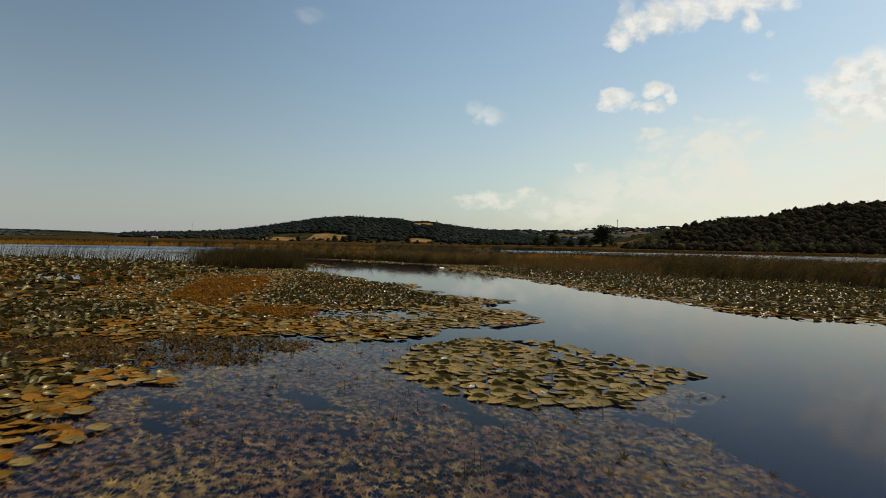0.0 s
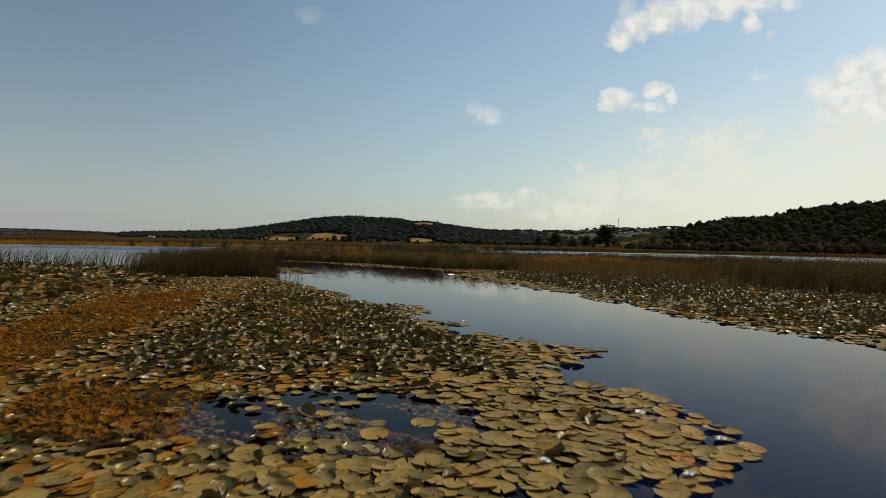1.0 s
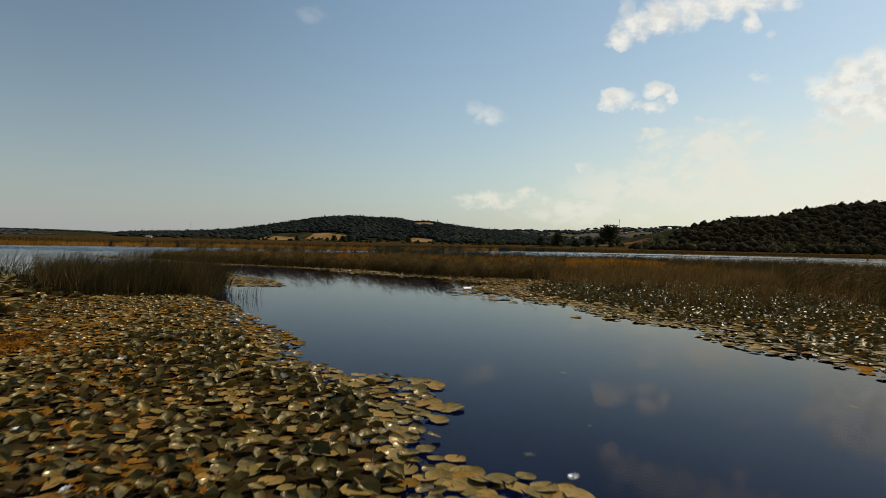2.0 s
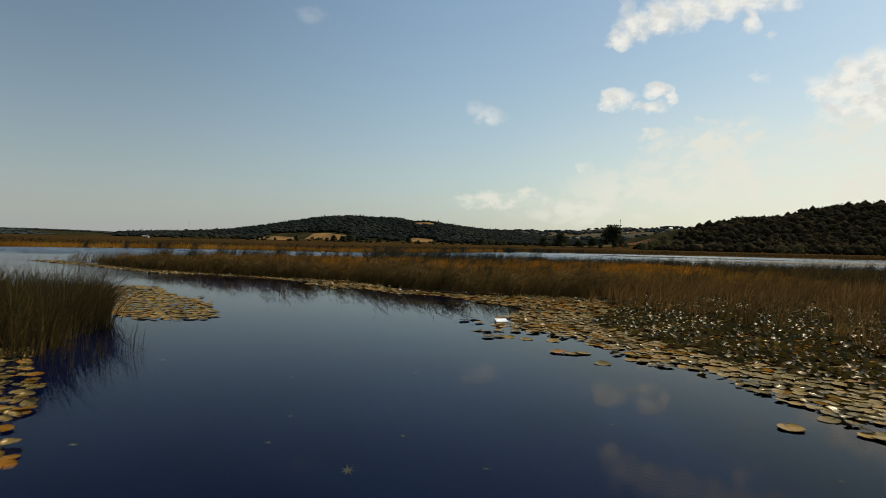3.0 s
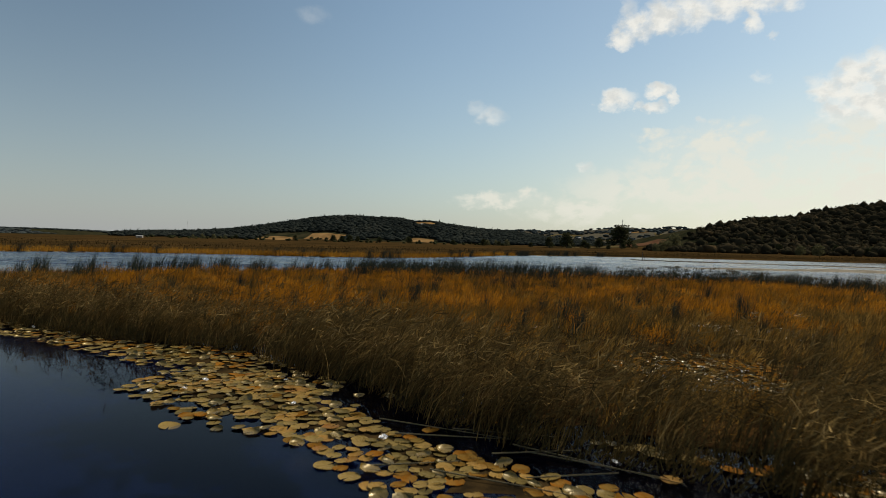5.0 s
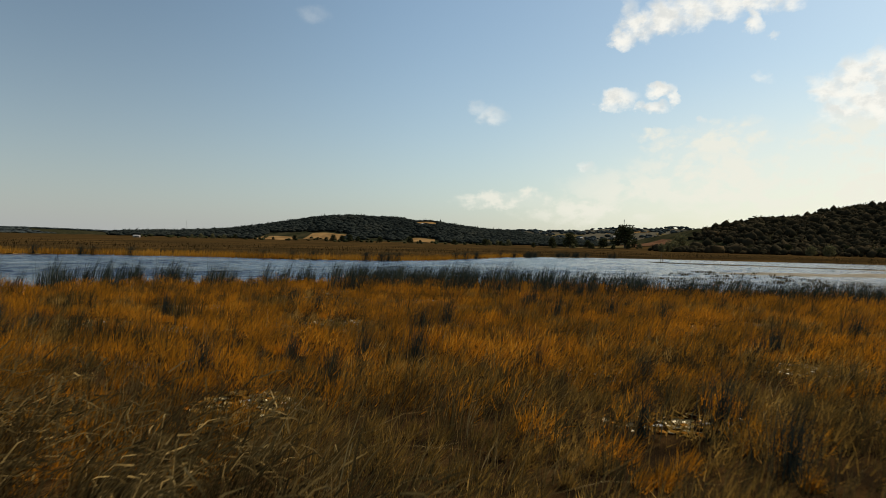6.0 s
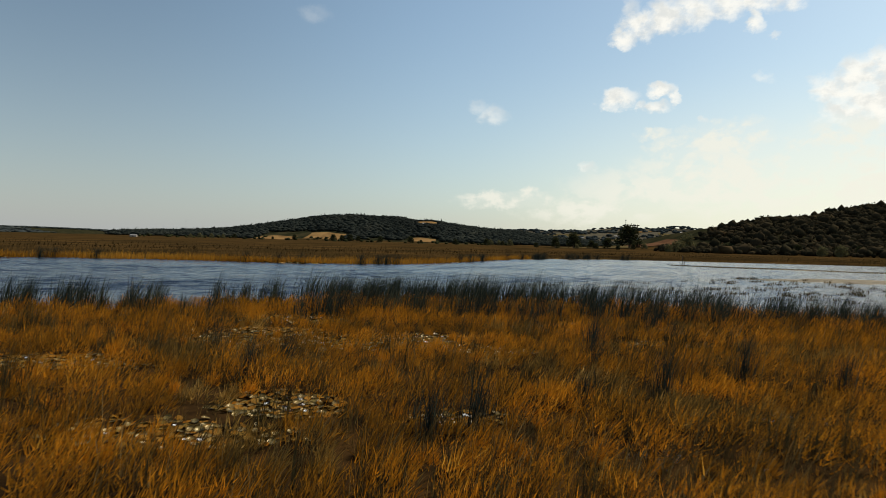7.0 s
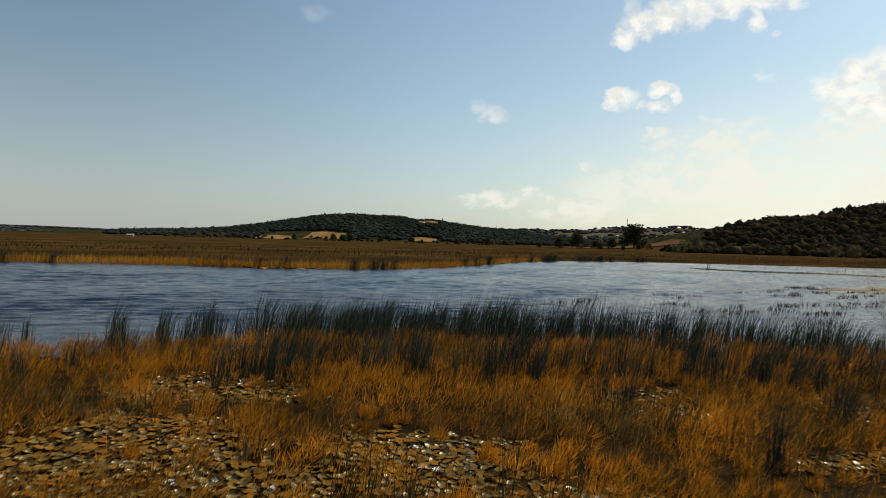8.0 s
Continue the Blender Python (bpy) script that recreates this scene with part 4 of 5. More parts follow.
x, y = sow_leaves((-16, 48, 14, 82), 0.135)
ok = in_gap(x, y, 1.25) & inside(REEDS, x, y)
x, y = x[ok], y[ok]
waxy = rng.uniform(size=len(x)) < 0.30
stuff("lily_pads", *pad_sheet(x[waxy], y[waxy], rng.uniform(0.055, 0.085, waxy.sum()), 0.2, rng.uniform(0.02, 0.06, waxy.sum()), kit=CURLED_PADS), PAD_SHINY, "curled waxy lily leaves glinting in openings of the reed bed", "lily pads", True)
dull = ~waxy & (rng.uniform(size=len(x)) < 0.78)
stuff("lily_leaves", *pad_sheet(x[dull], y[dull], rng.uniform(0.055, 0.08, dull.sum()), 0.2, rng.uniform(0.02, 0.07, dull.sum()), near=False), PAD_RUSTY, "small rusty lily leaves in openings of the reed bed", "lily leaves", True)
x, y = x[~waxy & ~dull], y[~waxy & ~dull]
stuff("lily_pads", *pad_sheet(x, y, rng.uniform(0.06, 0.09, len(x)), 0.10, kit=MID_PADS), PAD, "small tan lily leaves in openings of the reed bed", "lily pads", True)

# pale leaves strewn along the far shores
x = rng.uniform(-60, 110, 900)
y = shore_y(x) - np.abs(rng.normal(0, 0.9, 900))
keep = rough_field(x, y, 9, 2) > 0.1
stuff("lily_pads", *pad_sheet(x[keep], y[keep], rng.uniform(0.15, 0.3, keep.sum()), 0.25, near=False), PAD, "pale lily leaves along the far shore", "lily pads", True)


# ---- water lilies in flower ----
def flower_meshes():
    v, t = [], []
    r = np.random.default_rng(5)
    for ring, (count, length, lift, wide) in enumerate(((9, 1.0, 0.35, 0.34), (8, 0.85, 0.75, 0.30), (6, 0.6, 1.05, 0.24))):
        for i in range(count):
            a = 2 * math.pi * (i + 0.5 * ring) / count + r.normal(0, 0.08)
            c, s, b = math.cos(a), math.sin(a), len(v)
            for along, half, bow in ((0.08, 0.35, 0), (0.55, 1.0, -0.12), (0.85, 0.6, 0.02)):
                for side in (-1, 1):
                    rad, off = along * length * math.cos(lift * 0.8), side * half * wide * 0.5
                    v.append((rad * c - off * s, rad * s + off * c, along * length * math.sin(lift) + bow * 0.2))
            v.append((length * math.cos(lift * 0.8) * c, length * math.cos(lift * 0.8) * s, length * math.sin(lift) + 0.06))
            t += [(b, b + 1, b + 3), (b, b + 3, b + 2), (b + 2, b + 3, b + 5), (b + 2, b + 5, b + 4), (b + 4, b + 5, b + 6)]
    petals = mesh_from("petals", v, t, PETAL)
    v, t = [], []
    for i in range(14):
        a, b = 2.4 * i, len(v)
        rad = 0.05 + 0.018 * i
        c, s = math.cos(a), math.sin(a)
        v += [(rad * c - 0.02 * s, rad * s + 0.02 * c, 0.1), (rad * c + 0.02 * s, rad * s - 0.02 * c, 0.1), (rad * 0.8 * c, rad * 0.8 * s, 0.42)]
        t.append((b, b + 1, b + 2))
    return petals, mesh_from("stamens", v, t, STAMEN)


lily = new("water_lily")
petals, stamens = flower_meshes()
part_mesh("petals", petals, lily, "white pointed petals")
part_mesh("stamens", stamens, lily, "yellow stamens")
tagged(lily, "white water lily in flower among floating leaves", "water lily", "water lilies in flower")
spots = [(0.36, 6.65), (0.05, 8.2), (-3.6, 9.6), (-3.9, 7.3), (-1.7, 9.5), (2.05, 8.0), (1.1, 6.4), (1.3, 12.1), (0.3, 12.3), (1.9, 12.9), (0.9, 13.6), (0.0, 20.3), (-3.4, 16.4), (-1.6, 14.9)]
while len(spots) < 62:
    px, py = rng.uniform(-11, 2), rng.uniform(7, 32)
    if inside(FIELD_LEFT, np.array([px]), np.array([py]))[0]:
        spots.append((px, py))
while len(spots) < 108:
    px, py = rng.uniform(-16, 9), rng.uniform(18, 56)
    if inside(FIELD_RIGHT, np.array([px]), np.array([py]))[0]:
        spots.append((px, py))
while len(spots) < 230:
    cx, cy, rx, ry = GAPS[rng.integers(len(GAPS))]
    spots.append((cx + rng.uniform(-0.6, 0.6) * rx, cy + rng.uniform(-0.6, 0.6) * ry))
for n, (px, py) in enumerate(spots):
    m = pose(px, py, 0.035, rng.normal(0, 12), rng.normal(0, 12), rng.uniform(0, 360)) @ Matrix.Scale(rng.uniform(0.036, 0.062), 4)
    if n == 0:
        lily.matrix_world = m
    else:
        made = copy_thing(lily, Matrix.Identity(4))
        made.matrix_basis = m

# ---- weeds on and under the water ----
sprig_v, sprig_t = [], []
for i in range(5):
    a, k = 2 * math.pi * i / 5, len(sprig_v)
    c, q = math.cos(a), math.sin(a)
    sprig_v += [(0.1 * c - 0.3 * q, 0.1 * q + 0.3 * c, 0), (0.1 * c + 0.3 * q, 0.1 * q - 0.3 * c, 0), (1.0 * c, 1.0 * q, 0.35)]
    sprig_t.append((k, k + 1, k + 2))
sprig = (np.array(sprig_v), np.array(sprig_t))
x, y = sow((-10, 12, -2, 27.5), 0.062)
ok = (inside(WEED_PATCH, x, y) | inside(WEED_PATCH_2, x, y)) & (rough_field(x, y, 0.7, 2) + 0.5 * rng.normal(size=len(x)) > -0.3)
stuff("orange_weed", *strewn(sprig, x[ok], y[ok], rng.uniform(0.02, 0.07, ok.sum()), rng.uniform(0.03, 0.055, ok.sum()), 0.5), RUST, "orange-brown carpet of low marsh weed", "weed")
x, y = sow((-8, 6.5, -1.5, 10.5), 0.05)
ok = inside(WEED_PATCH_3, x, y) & (rough_field(x, y, 0.6, 2) + 0.6 * rng.normal(size=len(x)) > -0.2)
stuff("brown_weed", *strewn(sprig, x[ok], y[ok], rng.uniform(0.0, 0.05, ok.sum()), rng.uniform(0.025, 0.05, ok.sum()), 0.5), SEDGE_RED, "brown matted marsh weed at the edge of the lily bank", "weed")
x, y = sow((-30, 4, 1.5, 34), 0.15)
ok = inside(FIELD_LEFT, x, y) & (x < -2.5) & (edge_gap(x, y, FIELD_LEFT) > 1.0) & (rough_field(x, y, 2.6, 9) + 0.4 * rng.normal(size=len(x)) > 0.75)
stuff("orange_weed", *strewn(sprig, x[ok], y[ok], rng.uniform(0.02, 0.09, ok.sum()), rng.uniform(0.04, 0.08, ok.sum()), 0.5), RUST, "rusty stems of low weed among lily leaves", "weed")

UNDER = [(-4.5, 2.2), (2.6, 2.2), (2.5, 4.0), (2.2, 5.6), (3.2, 6.6), (0.6, 9.8), (-2.2, 9.6), (-3.6, 7.2)]
star_v, star_t = [], []
for i in range(7):
    a, k = 2 * math.pi * i / 7, len(star_v)
    c, s = math.cos(a), math.sin(a)
    star_v += [(0.05 * c - 0.16 * s, 0.05 * s + 0.16 * c, 0), (0.05 * c + 0.16 * s, 0.05 * s - 0.16 * c, 0), (1.1 * c, 1.1 * s, 0.15 * math.sin(3 * a))]
    star_t.append((k, k + 1, k + 2))
star = (np.array(star_v), np.array(star_t))
x, y = sow((-5, 2, 4, 14), 0.055)
ok = (inside(UNDER, x, y) | inside(DARK_POOL, x, y)) & (rough_field(x, y, 0.9, 7) + 0.35 * rough_field(x, y, 0.3, 1) > -0.7)
stuff("pondweed", *strewn(star, x[ok], y[ok], -rng.uniform(0.002, 0.08, ok.sum()), rng.uniform(0.03, 0.065, ok.sum()), 0.45), PONDWEED, "feathery olive and purple pondweed under the surface", "pondweed")
x, y = sow((-4.2, 40.5, 1.4, 45.5), 0.10)
ok = (rough_field(x, y, 0.8, 7) > 0.48) & (x > -2.9) & (y > 41.8) & (rng.uniform(size=len(x)) < 0.75) & (y < 44.6 - 0.5 * x * (x < 0) * 0.6) & ~inside(FIELD_RIGHT, x, y)
stuff("pondweed", *strewn(star, x[ok], y[ok], -rng.uniform(0.004, 0.04, ok.sum()), rng.uniform(0.035, 0.07, ok.sum()), 0.15), PONDWEED_OLIVE, "loose olive pondweed floating near the lily belt", "pondweed")
x, y = sow((-9, 20, 6, 44), 1.1)
ok = ~inside(FIELD_RIGHT, x, y) & ~inside(FIELD_LEFT, x, y) & (rng.uniform(size=len(x)) < 0.35)
stuff("pondweed", *strewn(star, x[ok], y[ok], -rng.uniform(0.01, 0.06, ok.sum()), rng.uniform(0.03, 0.07, ok.sum()), 0.2), PONDWEED_OLIVE, "stray sprigs of pondweed in the channel", "pondweed")
x, y = rng.uniform(-4, 3.0, 900), rng.uniform(3, 13, 900)
ok = (inside(UNDER, x, y) & (rng.uniform(size=900) < 0.35 + 0.5 * step(y, 7.5, 9.5))) | inside(DARK_POOL, x, y)
stuff("weed_stems", *blades(x[ok], y[ok], np.full(ok.sum(), -0.05), rng.uniform(0.09, 0.22, ok.sum()), np.full(ok.sum(), 0.007), 0.05, 0.25, 2), REED_DARK, "thin dark stems rising through the water", "weed stems")

# ---- reeds, sedge and bulrush ----
FRONT = REEDS[1:12]
BACKSIDE = REEDS[22:]


def line_gap(x, y, line):
    best = np.full(len(x), 1e9)
    for (x0, y0), (x1, y1) in zip(line, line[1:]):
        dx, dy = x1 - x0, y1 - y0
        s = np.clip(((x - x0) * dx + (y - y0) * dy) / (dx * dx + dy * dy + 1e-9), 0, 1)
        best = np.minimum(best, np.hypot(x - x0 - s * dx, y - y0 - s * dy))
    return best


def reed_bed(name, x, y, tall, spread_tall, wide, lean, mat, label, category, wild=0.3, seg=3, z=0.0, fan=None):
    n = len(x)
    h = tall * (1 + spread_tall * rng.normal(size=n)).clip(0.45, 1.5) * (1 + 0.14 * rough_field(x, y, 1.7, 2))
    return stuff(name, *blades(x, y, np.full(n, z), h, rng.uniform(0.7, 1.3, n) * wide, rng.uniform(0.5, 1.5, n) * lean, wild, seg, fan), mat, label, category)


# tall leaning wall of reeds along the channel
def wall(x, y):
    d = line_gap(x, y, FRONT)
    hollow = (d < 1.1) & (rough_field(x, y, 1.0, 9) < -0.15)
    return inside(REEDS, x, y) & ~hollow & (x < 5.0 + 0.5 * rough_field(x, y, 1.5, 3)) & (d < 3.6) & (rng.uniform(size=len(x)) < np.where(d < 1.8, 0.95, 0.6)) & ~in_gap(x, y) & ((x > -15) | (rng.uniform(size=len(x)) < 0.7))


x, y, k, fan = clumps((-24, 45.5, 9, 64), 0.50, 34, 0.20, lambda x, y: wall(x, y) & (line_gap(x, y, FRONT) < 2.6))
k = k * (1 + 0.16 * rough_field(x, y, 1.6, 2))
lean = (0.66 + 0.28 * rough_field(x, y, 1.0, 4) + 0.18 * rng.normal(size=len(x))).clip(0.0, 1.3)
stuff("reeds", *blades(x, y, np.zeros(len(x)), 1.22 * k * rng.uniform(0.45, 1.15, len(x)), rng.uniform(0.009, 0.022, len(x)), lean, 0.20, 3, fan * 0.20, 0.48), REED, "tussocks of olive-brown reeds arching over the channel", "reeds")
x, y, k, fan = clumps((-32, 45.5, 9, 72), 0.50, 11, 0.17, wall)
tall = 1.22 * k * (1 + 0.16 * rng.normal(size=len(x))).clip(0.5, 1.4) * (1 + 0.18 * rough_field(x, y, 1.1, 2) + 0.12 * rough_field(x, y, 4.5, 6)) * np.where(line_gap(x, y, FRONT) < 2.4, 0.86, 1.0)
lean = (0.70 + 0.32 * rough_field(x, y, 0.8, 4) + 0.2 * rng.normal(size=len(x))).clip(0.0, 1.3)
stuff("reeds", *blades(x, y, np.zeros(len(x)), tall, rng.uniform(0.010, 0.020, len(x)), lean, 0.18, 3, fan * 0.12, 0.45), REED, "tall olive-brown reeds leaning in the wind along the channel", "reeds")
leafy = (line_gap(x, y, FRONT) < 2.6) & (x > -20)
stuff("reed_leaves", *leaf_sprays(x[leafy], y[leafy], tall[leafy], lean[leafy], 7, 0.26, 0.017), REED, "loose pale and brown leaves of the leaning reeds", "reed leaves")


x, y = sow((-24, 45.5, 9, 64), 0.22)
ok = inside(REEDS, x, y) & (line_gap(x, y, FRONT) < 0.9) & (x < 8) & (rng.uniform(size=len(x)) < 0.8)
x, y = x[ok], y[ok]
stuff("reed_litter", *fuzz(x, y, rng.uniform(0.12, 0.22, len(x)), rng.uniform(0.15, 0.75, len(x)), 34, 0.2), REED_DARK, "dark tangle of dead leaves at the foot of the reeds", "reed litter")


# deeper in, the bed thins to mixed reed and golden sedge
def mixed(x, y):
    d, e = line_gap(x, y, FRONT), line_gap(x, y, BACKSIDE)
    return inside(REEDS, x, y) & (d > 2.6) & (e > 3.5) & ~in_gap(x, y) & (x < 20) & (rough_field(x, y, 2.6, 5) + 0.5 * rng.normal(size=len(x)) + 1.15 * (1 - step(d, 3, 11)) + 0.3 * np.exp(-((x + 1.2) / 3.2) ** 2) > 0.62)


x, y, k, fan = clumps((-26, 48, 20, 88), 0.48, 12, 0.15, mixed)
reed_bed("reeds", x, y, 0.62 * k, 0.25, 0.013, 0.35, REED, "brown reeds scattered through the golden bed", "reeds", 0.2, 3, fan=fan * 0.16)


def gold(x, y):
    d, e = line_gap(x, y, FRONT), line_gap(x, y, BACKSIDE)
    inner = in_gap(x, y, 0.95) & (rng.uniform(size=len(x)) < 0.88)
    return inside(REEDS, x, y) & (d > 1.8) & (e > 2.0) & ~inner & (x < 20) & (rng.uniform(size=len(x)) < 0.45 + 0.55 * step(y - 0.2 * x, 52, 59)) & (rough_field(x, y, 1.8, 3) + 0.45 * rng.normal(size=len(x)) > -1.0)


x, y, k, fan = clumps((-26, 48, 20, 88), 0.46, 3, 0.13, gold)
reed_bed("sedge", x, y, 0.42 * k * (1 + 0.3 * rough_field(x, y, 1.5, 1)).clip(0.5, 1.5), 0.25, 0.010, 0.2, STRAW, "straw and golden sedge filling the reed bed", "sedge", 0.3, 2, fan=fan * 0.3)
# rounded bushes in groups, with dark hollows between them
x, y = sow((-26, 48, 20, 88), 0.48)
mound = rough_field(x, y, 1.5, 1) + 0.5 * rough_field(x, y, 0.7, 5)
ok = gold(x, y) & (mound > -0.95)
x, y, mound = x[ok], y[ok], mound[ok]
size = (0.74 + 0.62 * mound).clip(0.28, 1.6) * rng.uniform(0.8, 1.2, len(x))
orange = rough_field(x, y, 3.6, 8) + 0.25 * rng.normal(size=len(x)) > 0.7 - 1.45 * step(y - 0.2 * x, 56, 66)
for here, mat, words in ((orange, SEDGE, "bushy orange marsh plants in rounded tussocks"), (~orange, STRAW, "straw and olive coloured marsh plants in loose tussocks")):
    stuff("marsh_herb", *fuzz(x[here], y[here], 0.36 * size[here], 0.46 * size[here], 100, 0.20), mat, words, "marsh plants")
x, y = sow((-26, 48, 20, 88), 0.42)
ok = inside(REEDS, x, y) & (line_gap(x, y, FRONT) > 1.8) & (line_gap(x, y, BACKSIDE) > 2.0) & (x < 20) & (rng.uniform(size=len(x)) < np.where(in_gap(x, y), 0.10, 0.42))
x, y = x[ok], y[ok]
size = rng.uniform(0.5, 1.2, len(x)) * (1 + 0.4 * rough_field(x, y, 2.2, 4)).clip(0.5, 1.7)
stuff("marsh_herb", *fuzz(x, y, 0.22 * size, 0.42 * size, 26, 0.15), REED_DARK, "small dark withered plants between the golden tussocks", "marsh plants")


# thin dark reeds standing in patches over the sedge
def shady(x, y):
    return inside(REEDS, x, y) & (line_gap(x, y, FRONT) > 3.0) & (line_gap(x, y, BACKSIDE) > 2.5) & (x < 20) & ~in_gap(x, y, 0.8) & (rough_field(x, y, 1.6, 2) + 0.3 * rng.normal(size=len(x)) > 0.6)


x, y, k, fan = clumps((-26, 50, 20, 88), 0.44, 16, 0.13, shady)
reed_bed("reeds", x, y, 0.78 * k, 0.22, 0.014, 0.2, REED_DARK, "thin dark brown reeds in patches over golden sedge", "reeds", 0.16, 2, fan=fan * 0.15)


# dark bulrush fringe on the lake side
def fringe(x, y):
    e = line_gap(x, y, BACKSIDE)
    side = np.where(x < -9, -0.5, np.where(x > -1, -0.18, 0.1))
    return inside(REEDS, x, y) & (e < np.where(x < -9, 5.0, 7.5)) & (rough_field(x, y, 1.6, 7) + 0.4 * rng.normal(size=len(x)) + side - 0.085 * e > -0.12)


x, y, k, fan = clumps((-25, 66, 34, 90), 0.40, 38, 0.17, fringe)
reed_bed("bulrush", x, y, 1.20 * k * (1 - 0.18 * step(x, 4, 12)), 0.24, 0.016, 0.26 + 0.14 * rough_field(x, y, 1.5, 3), RUSH, "dark blue-green bulrushes on the lake edge", "bulrush", 0.12, 2, fan=fan * 0.07)
# brown reeds on the right of the lily belt
def right_stand(x, y):
    return inside(REEDS, x, y) & (rough_field(x, y, 4.0, 5) + 0.4 * rng.normal(size=len(x)) > -0.7) & ((y < 56) | (x > 19)) & (x < 62)


for shade, mat, words in ((0, REED_DARK, "dark brown bushy reeds behind the lily belt"), (1, SEDGE_RED, "straw brown bushy reeds behind the lily belt")):
    x, y, k, fan = clumps((11, 23, 62, 84), 0.80, 22, 0.24, lambda x, y: right_stand(x, y) & ((rough_field(x, y, 3.5, 2) + 0.5 * rng.normal(size=len(x)) > -0.3) == (shade == 0)))
    tall = 1.12 * k * rng.uniform(0.6, 1.15, len(x)) * (1 + 0.15 * rough_field(x, y, 2.0, 6))
    lean = (0.3 + 0.3 * rough_field(x, y, 1.2, 4) + 0.2 * rng.normal(size=len(x))).clip(-0.2, 1.0)
    stuff("reeds", *blades(x, y, np.zeros(len(x)), tall, rng.uniform(0.016, 0.032, len(x)), lean, 0.3, 2, fan * 0.25), mat, words, "reeds")
    near = (x < 26) & (y < 52)
    stuff("reed_leaves", *leaf_sprays(x[near], y[near], tall[near], lean[near], 2, 0.28, 0.028), mat, "loose leaves of the bushy reeds", "reed leaves")
# low tufts standing in the lily belt
def tufted(x, y):
    return inside(FIELD_RIGHT, x, y) & (rough_field(x, y, 2.2, 6) + 0.4 * rng.normal(size=len(x)) > 0.45 - 0.9 * step(y, 41, 48)) & (x > 3.6 + 0.25 * (44 - y).clip(0, 9)) & (y > 33)


x, y, k, fan = clumps((3.5, 33, 22, 56), 0.42, 22, 0.15, tufted)
reed_bed("sedge", x, y, 0.58 * k, 0.32, 0.02, 0.3, SEDGE_RED, "dark red-brown sedge tufts standing among lily leaves", "sedge", 0.4, 2, fan=fan * 0.3)
# thin line of reeds at the far side of the lily field
x, y = sow((-46, 39, -13, 47), 0.17)
mid = 40.3 + 0.09 * (-14 - x)
ok = (np.abs(y - mid) < 1.3 + 0.5 * rough_field(x, y, 5, 1)) & (rough_field(x, y, 2.4, 3) + 0.3 * rng.normal(size=len(x)) > -0.35)
reed_bed("reeds", x[ok], y[ok], 1.12, 0.2, 0.018, 0.4, REED_DARK, "thin dark reeds at the edge of the lily field", "reeds", 0.3)
# the dense clump at the bend of the channel
x, y, k, fan = clumps((-16, 32, -7, 41), 0.40, 40, 0.17, lambda x, y: inside(CLUMP, x, y))
tall = 1.22 * k * rng.uniform(0.6, 1.15, len(x))
lean = (0.32 + 0.25 * rough_field(x, y, 0.9, 4) + 0.2 * rng.normal(size=len(x))).clip(-0.2, 1.0)
stuff("reed_clump", *blades(x, y, np.zeros(len(x)), tall, rng.uniform(0.010, 0.020, len(x)), lean, 0.28, 3, fan * 0.22), REED_DARK, "dense dark reed clump at the bend of the channel", "reeds")
x, y = rng.uniform(-8.0, -6.4, 120), rng.uniform(32.2, 34.6, 120)
reed_bed("reeds", x, y, 0.5, 0.2, 0.008, 0.2, REED_DARK, "thin stray stems in the water beside the clump", "reeds", 0.25)
# small tufts breaking the lake's surface
cx, cy = rng.uniform(1, 34, 210), rng.uniform(92, 120, 210)
ok = (cy > 97 - 0.25 * cx) & (cy < 100 + 0.75 * cx) & (rng.uniform(size=210) < 0.25 + 0.025 * cx)
cx, cy = cx[ok], cy[ok]
x, y = np.repeat(cx, 26) + rng.normal(0, 0.28, 26 * len(cx)), np.repeat(cy, 26) + rng.normal(0, 0.14, 26 * len(cy))
reed_bed("water_plants", x, y, 0.24, 0.3, 0.035, 0.3, REED_DARK, "small brown water plants breaking the lake surface", "water plants", 0.8, 2)

# tufts that stand out of the bed, each a thing
tuft_sets = []
for k in range(3):
    n = 90
    r, a = np.abs(rng.normal(0, 0.17, n)), rng.uniform(0, 6.28, n)
    v, t = blades(r * np.cos(a), r * np.sin(a), np.full(n, -0.02), rng.uniform(0.75, 1.15, n), np.full(n, 0.012), rng.uniform(0.05, 0.3, n), 0.3, 3)
    tuft_sets.append(mesh_from("bulrush_tuft", v, t, RUSH))
n = 0
while n < 46:
    px, py = rng.uniform(-16, 10), rng.uniform(56, 81)
    q1, q2 = np.array([px]), np.array([py])
    if not inside(REEDS, q1, q2)[0] or in_gap(q1, q2)[0] or line_gap(q1, q2, FRONT)[0] < 5:
        continue
    ob = new("bulrush_tuft", tuft_sets[n % 3])
    ob.matrix_world = pose(px, py, 0, 0, 0, rng.uniform(-40, 40)) @ Matrix.Scale(rng.uniform(0.75, 1.15), 4)
    tagged(ob, "dark green bulrush tuft standing in golden sedge", "bulrush tuft", "bulrush tufts in the reed bed")
    n += 1

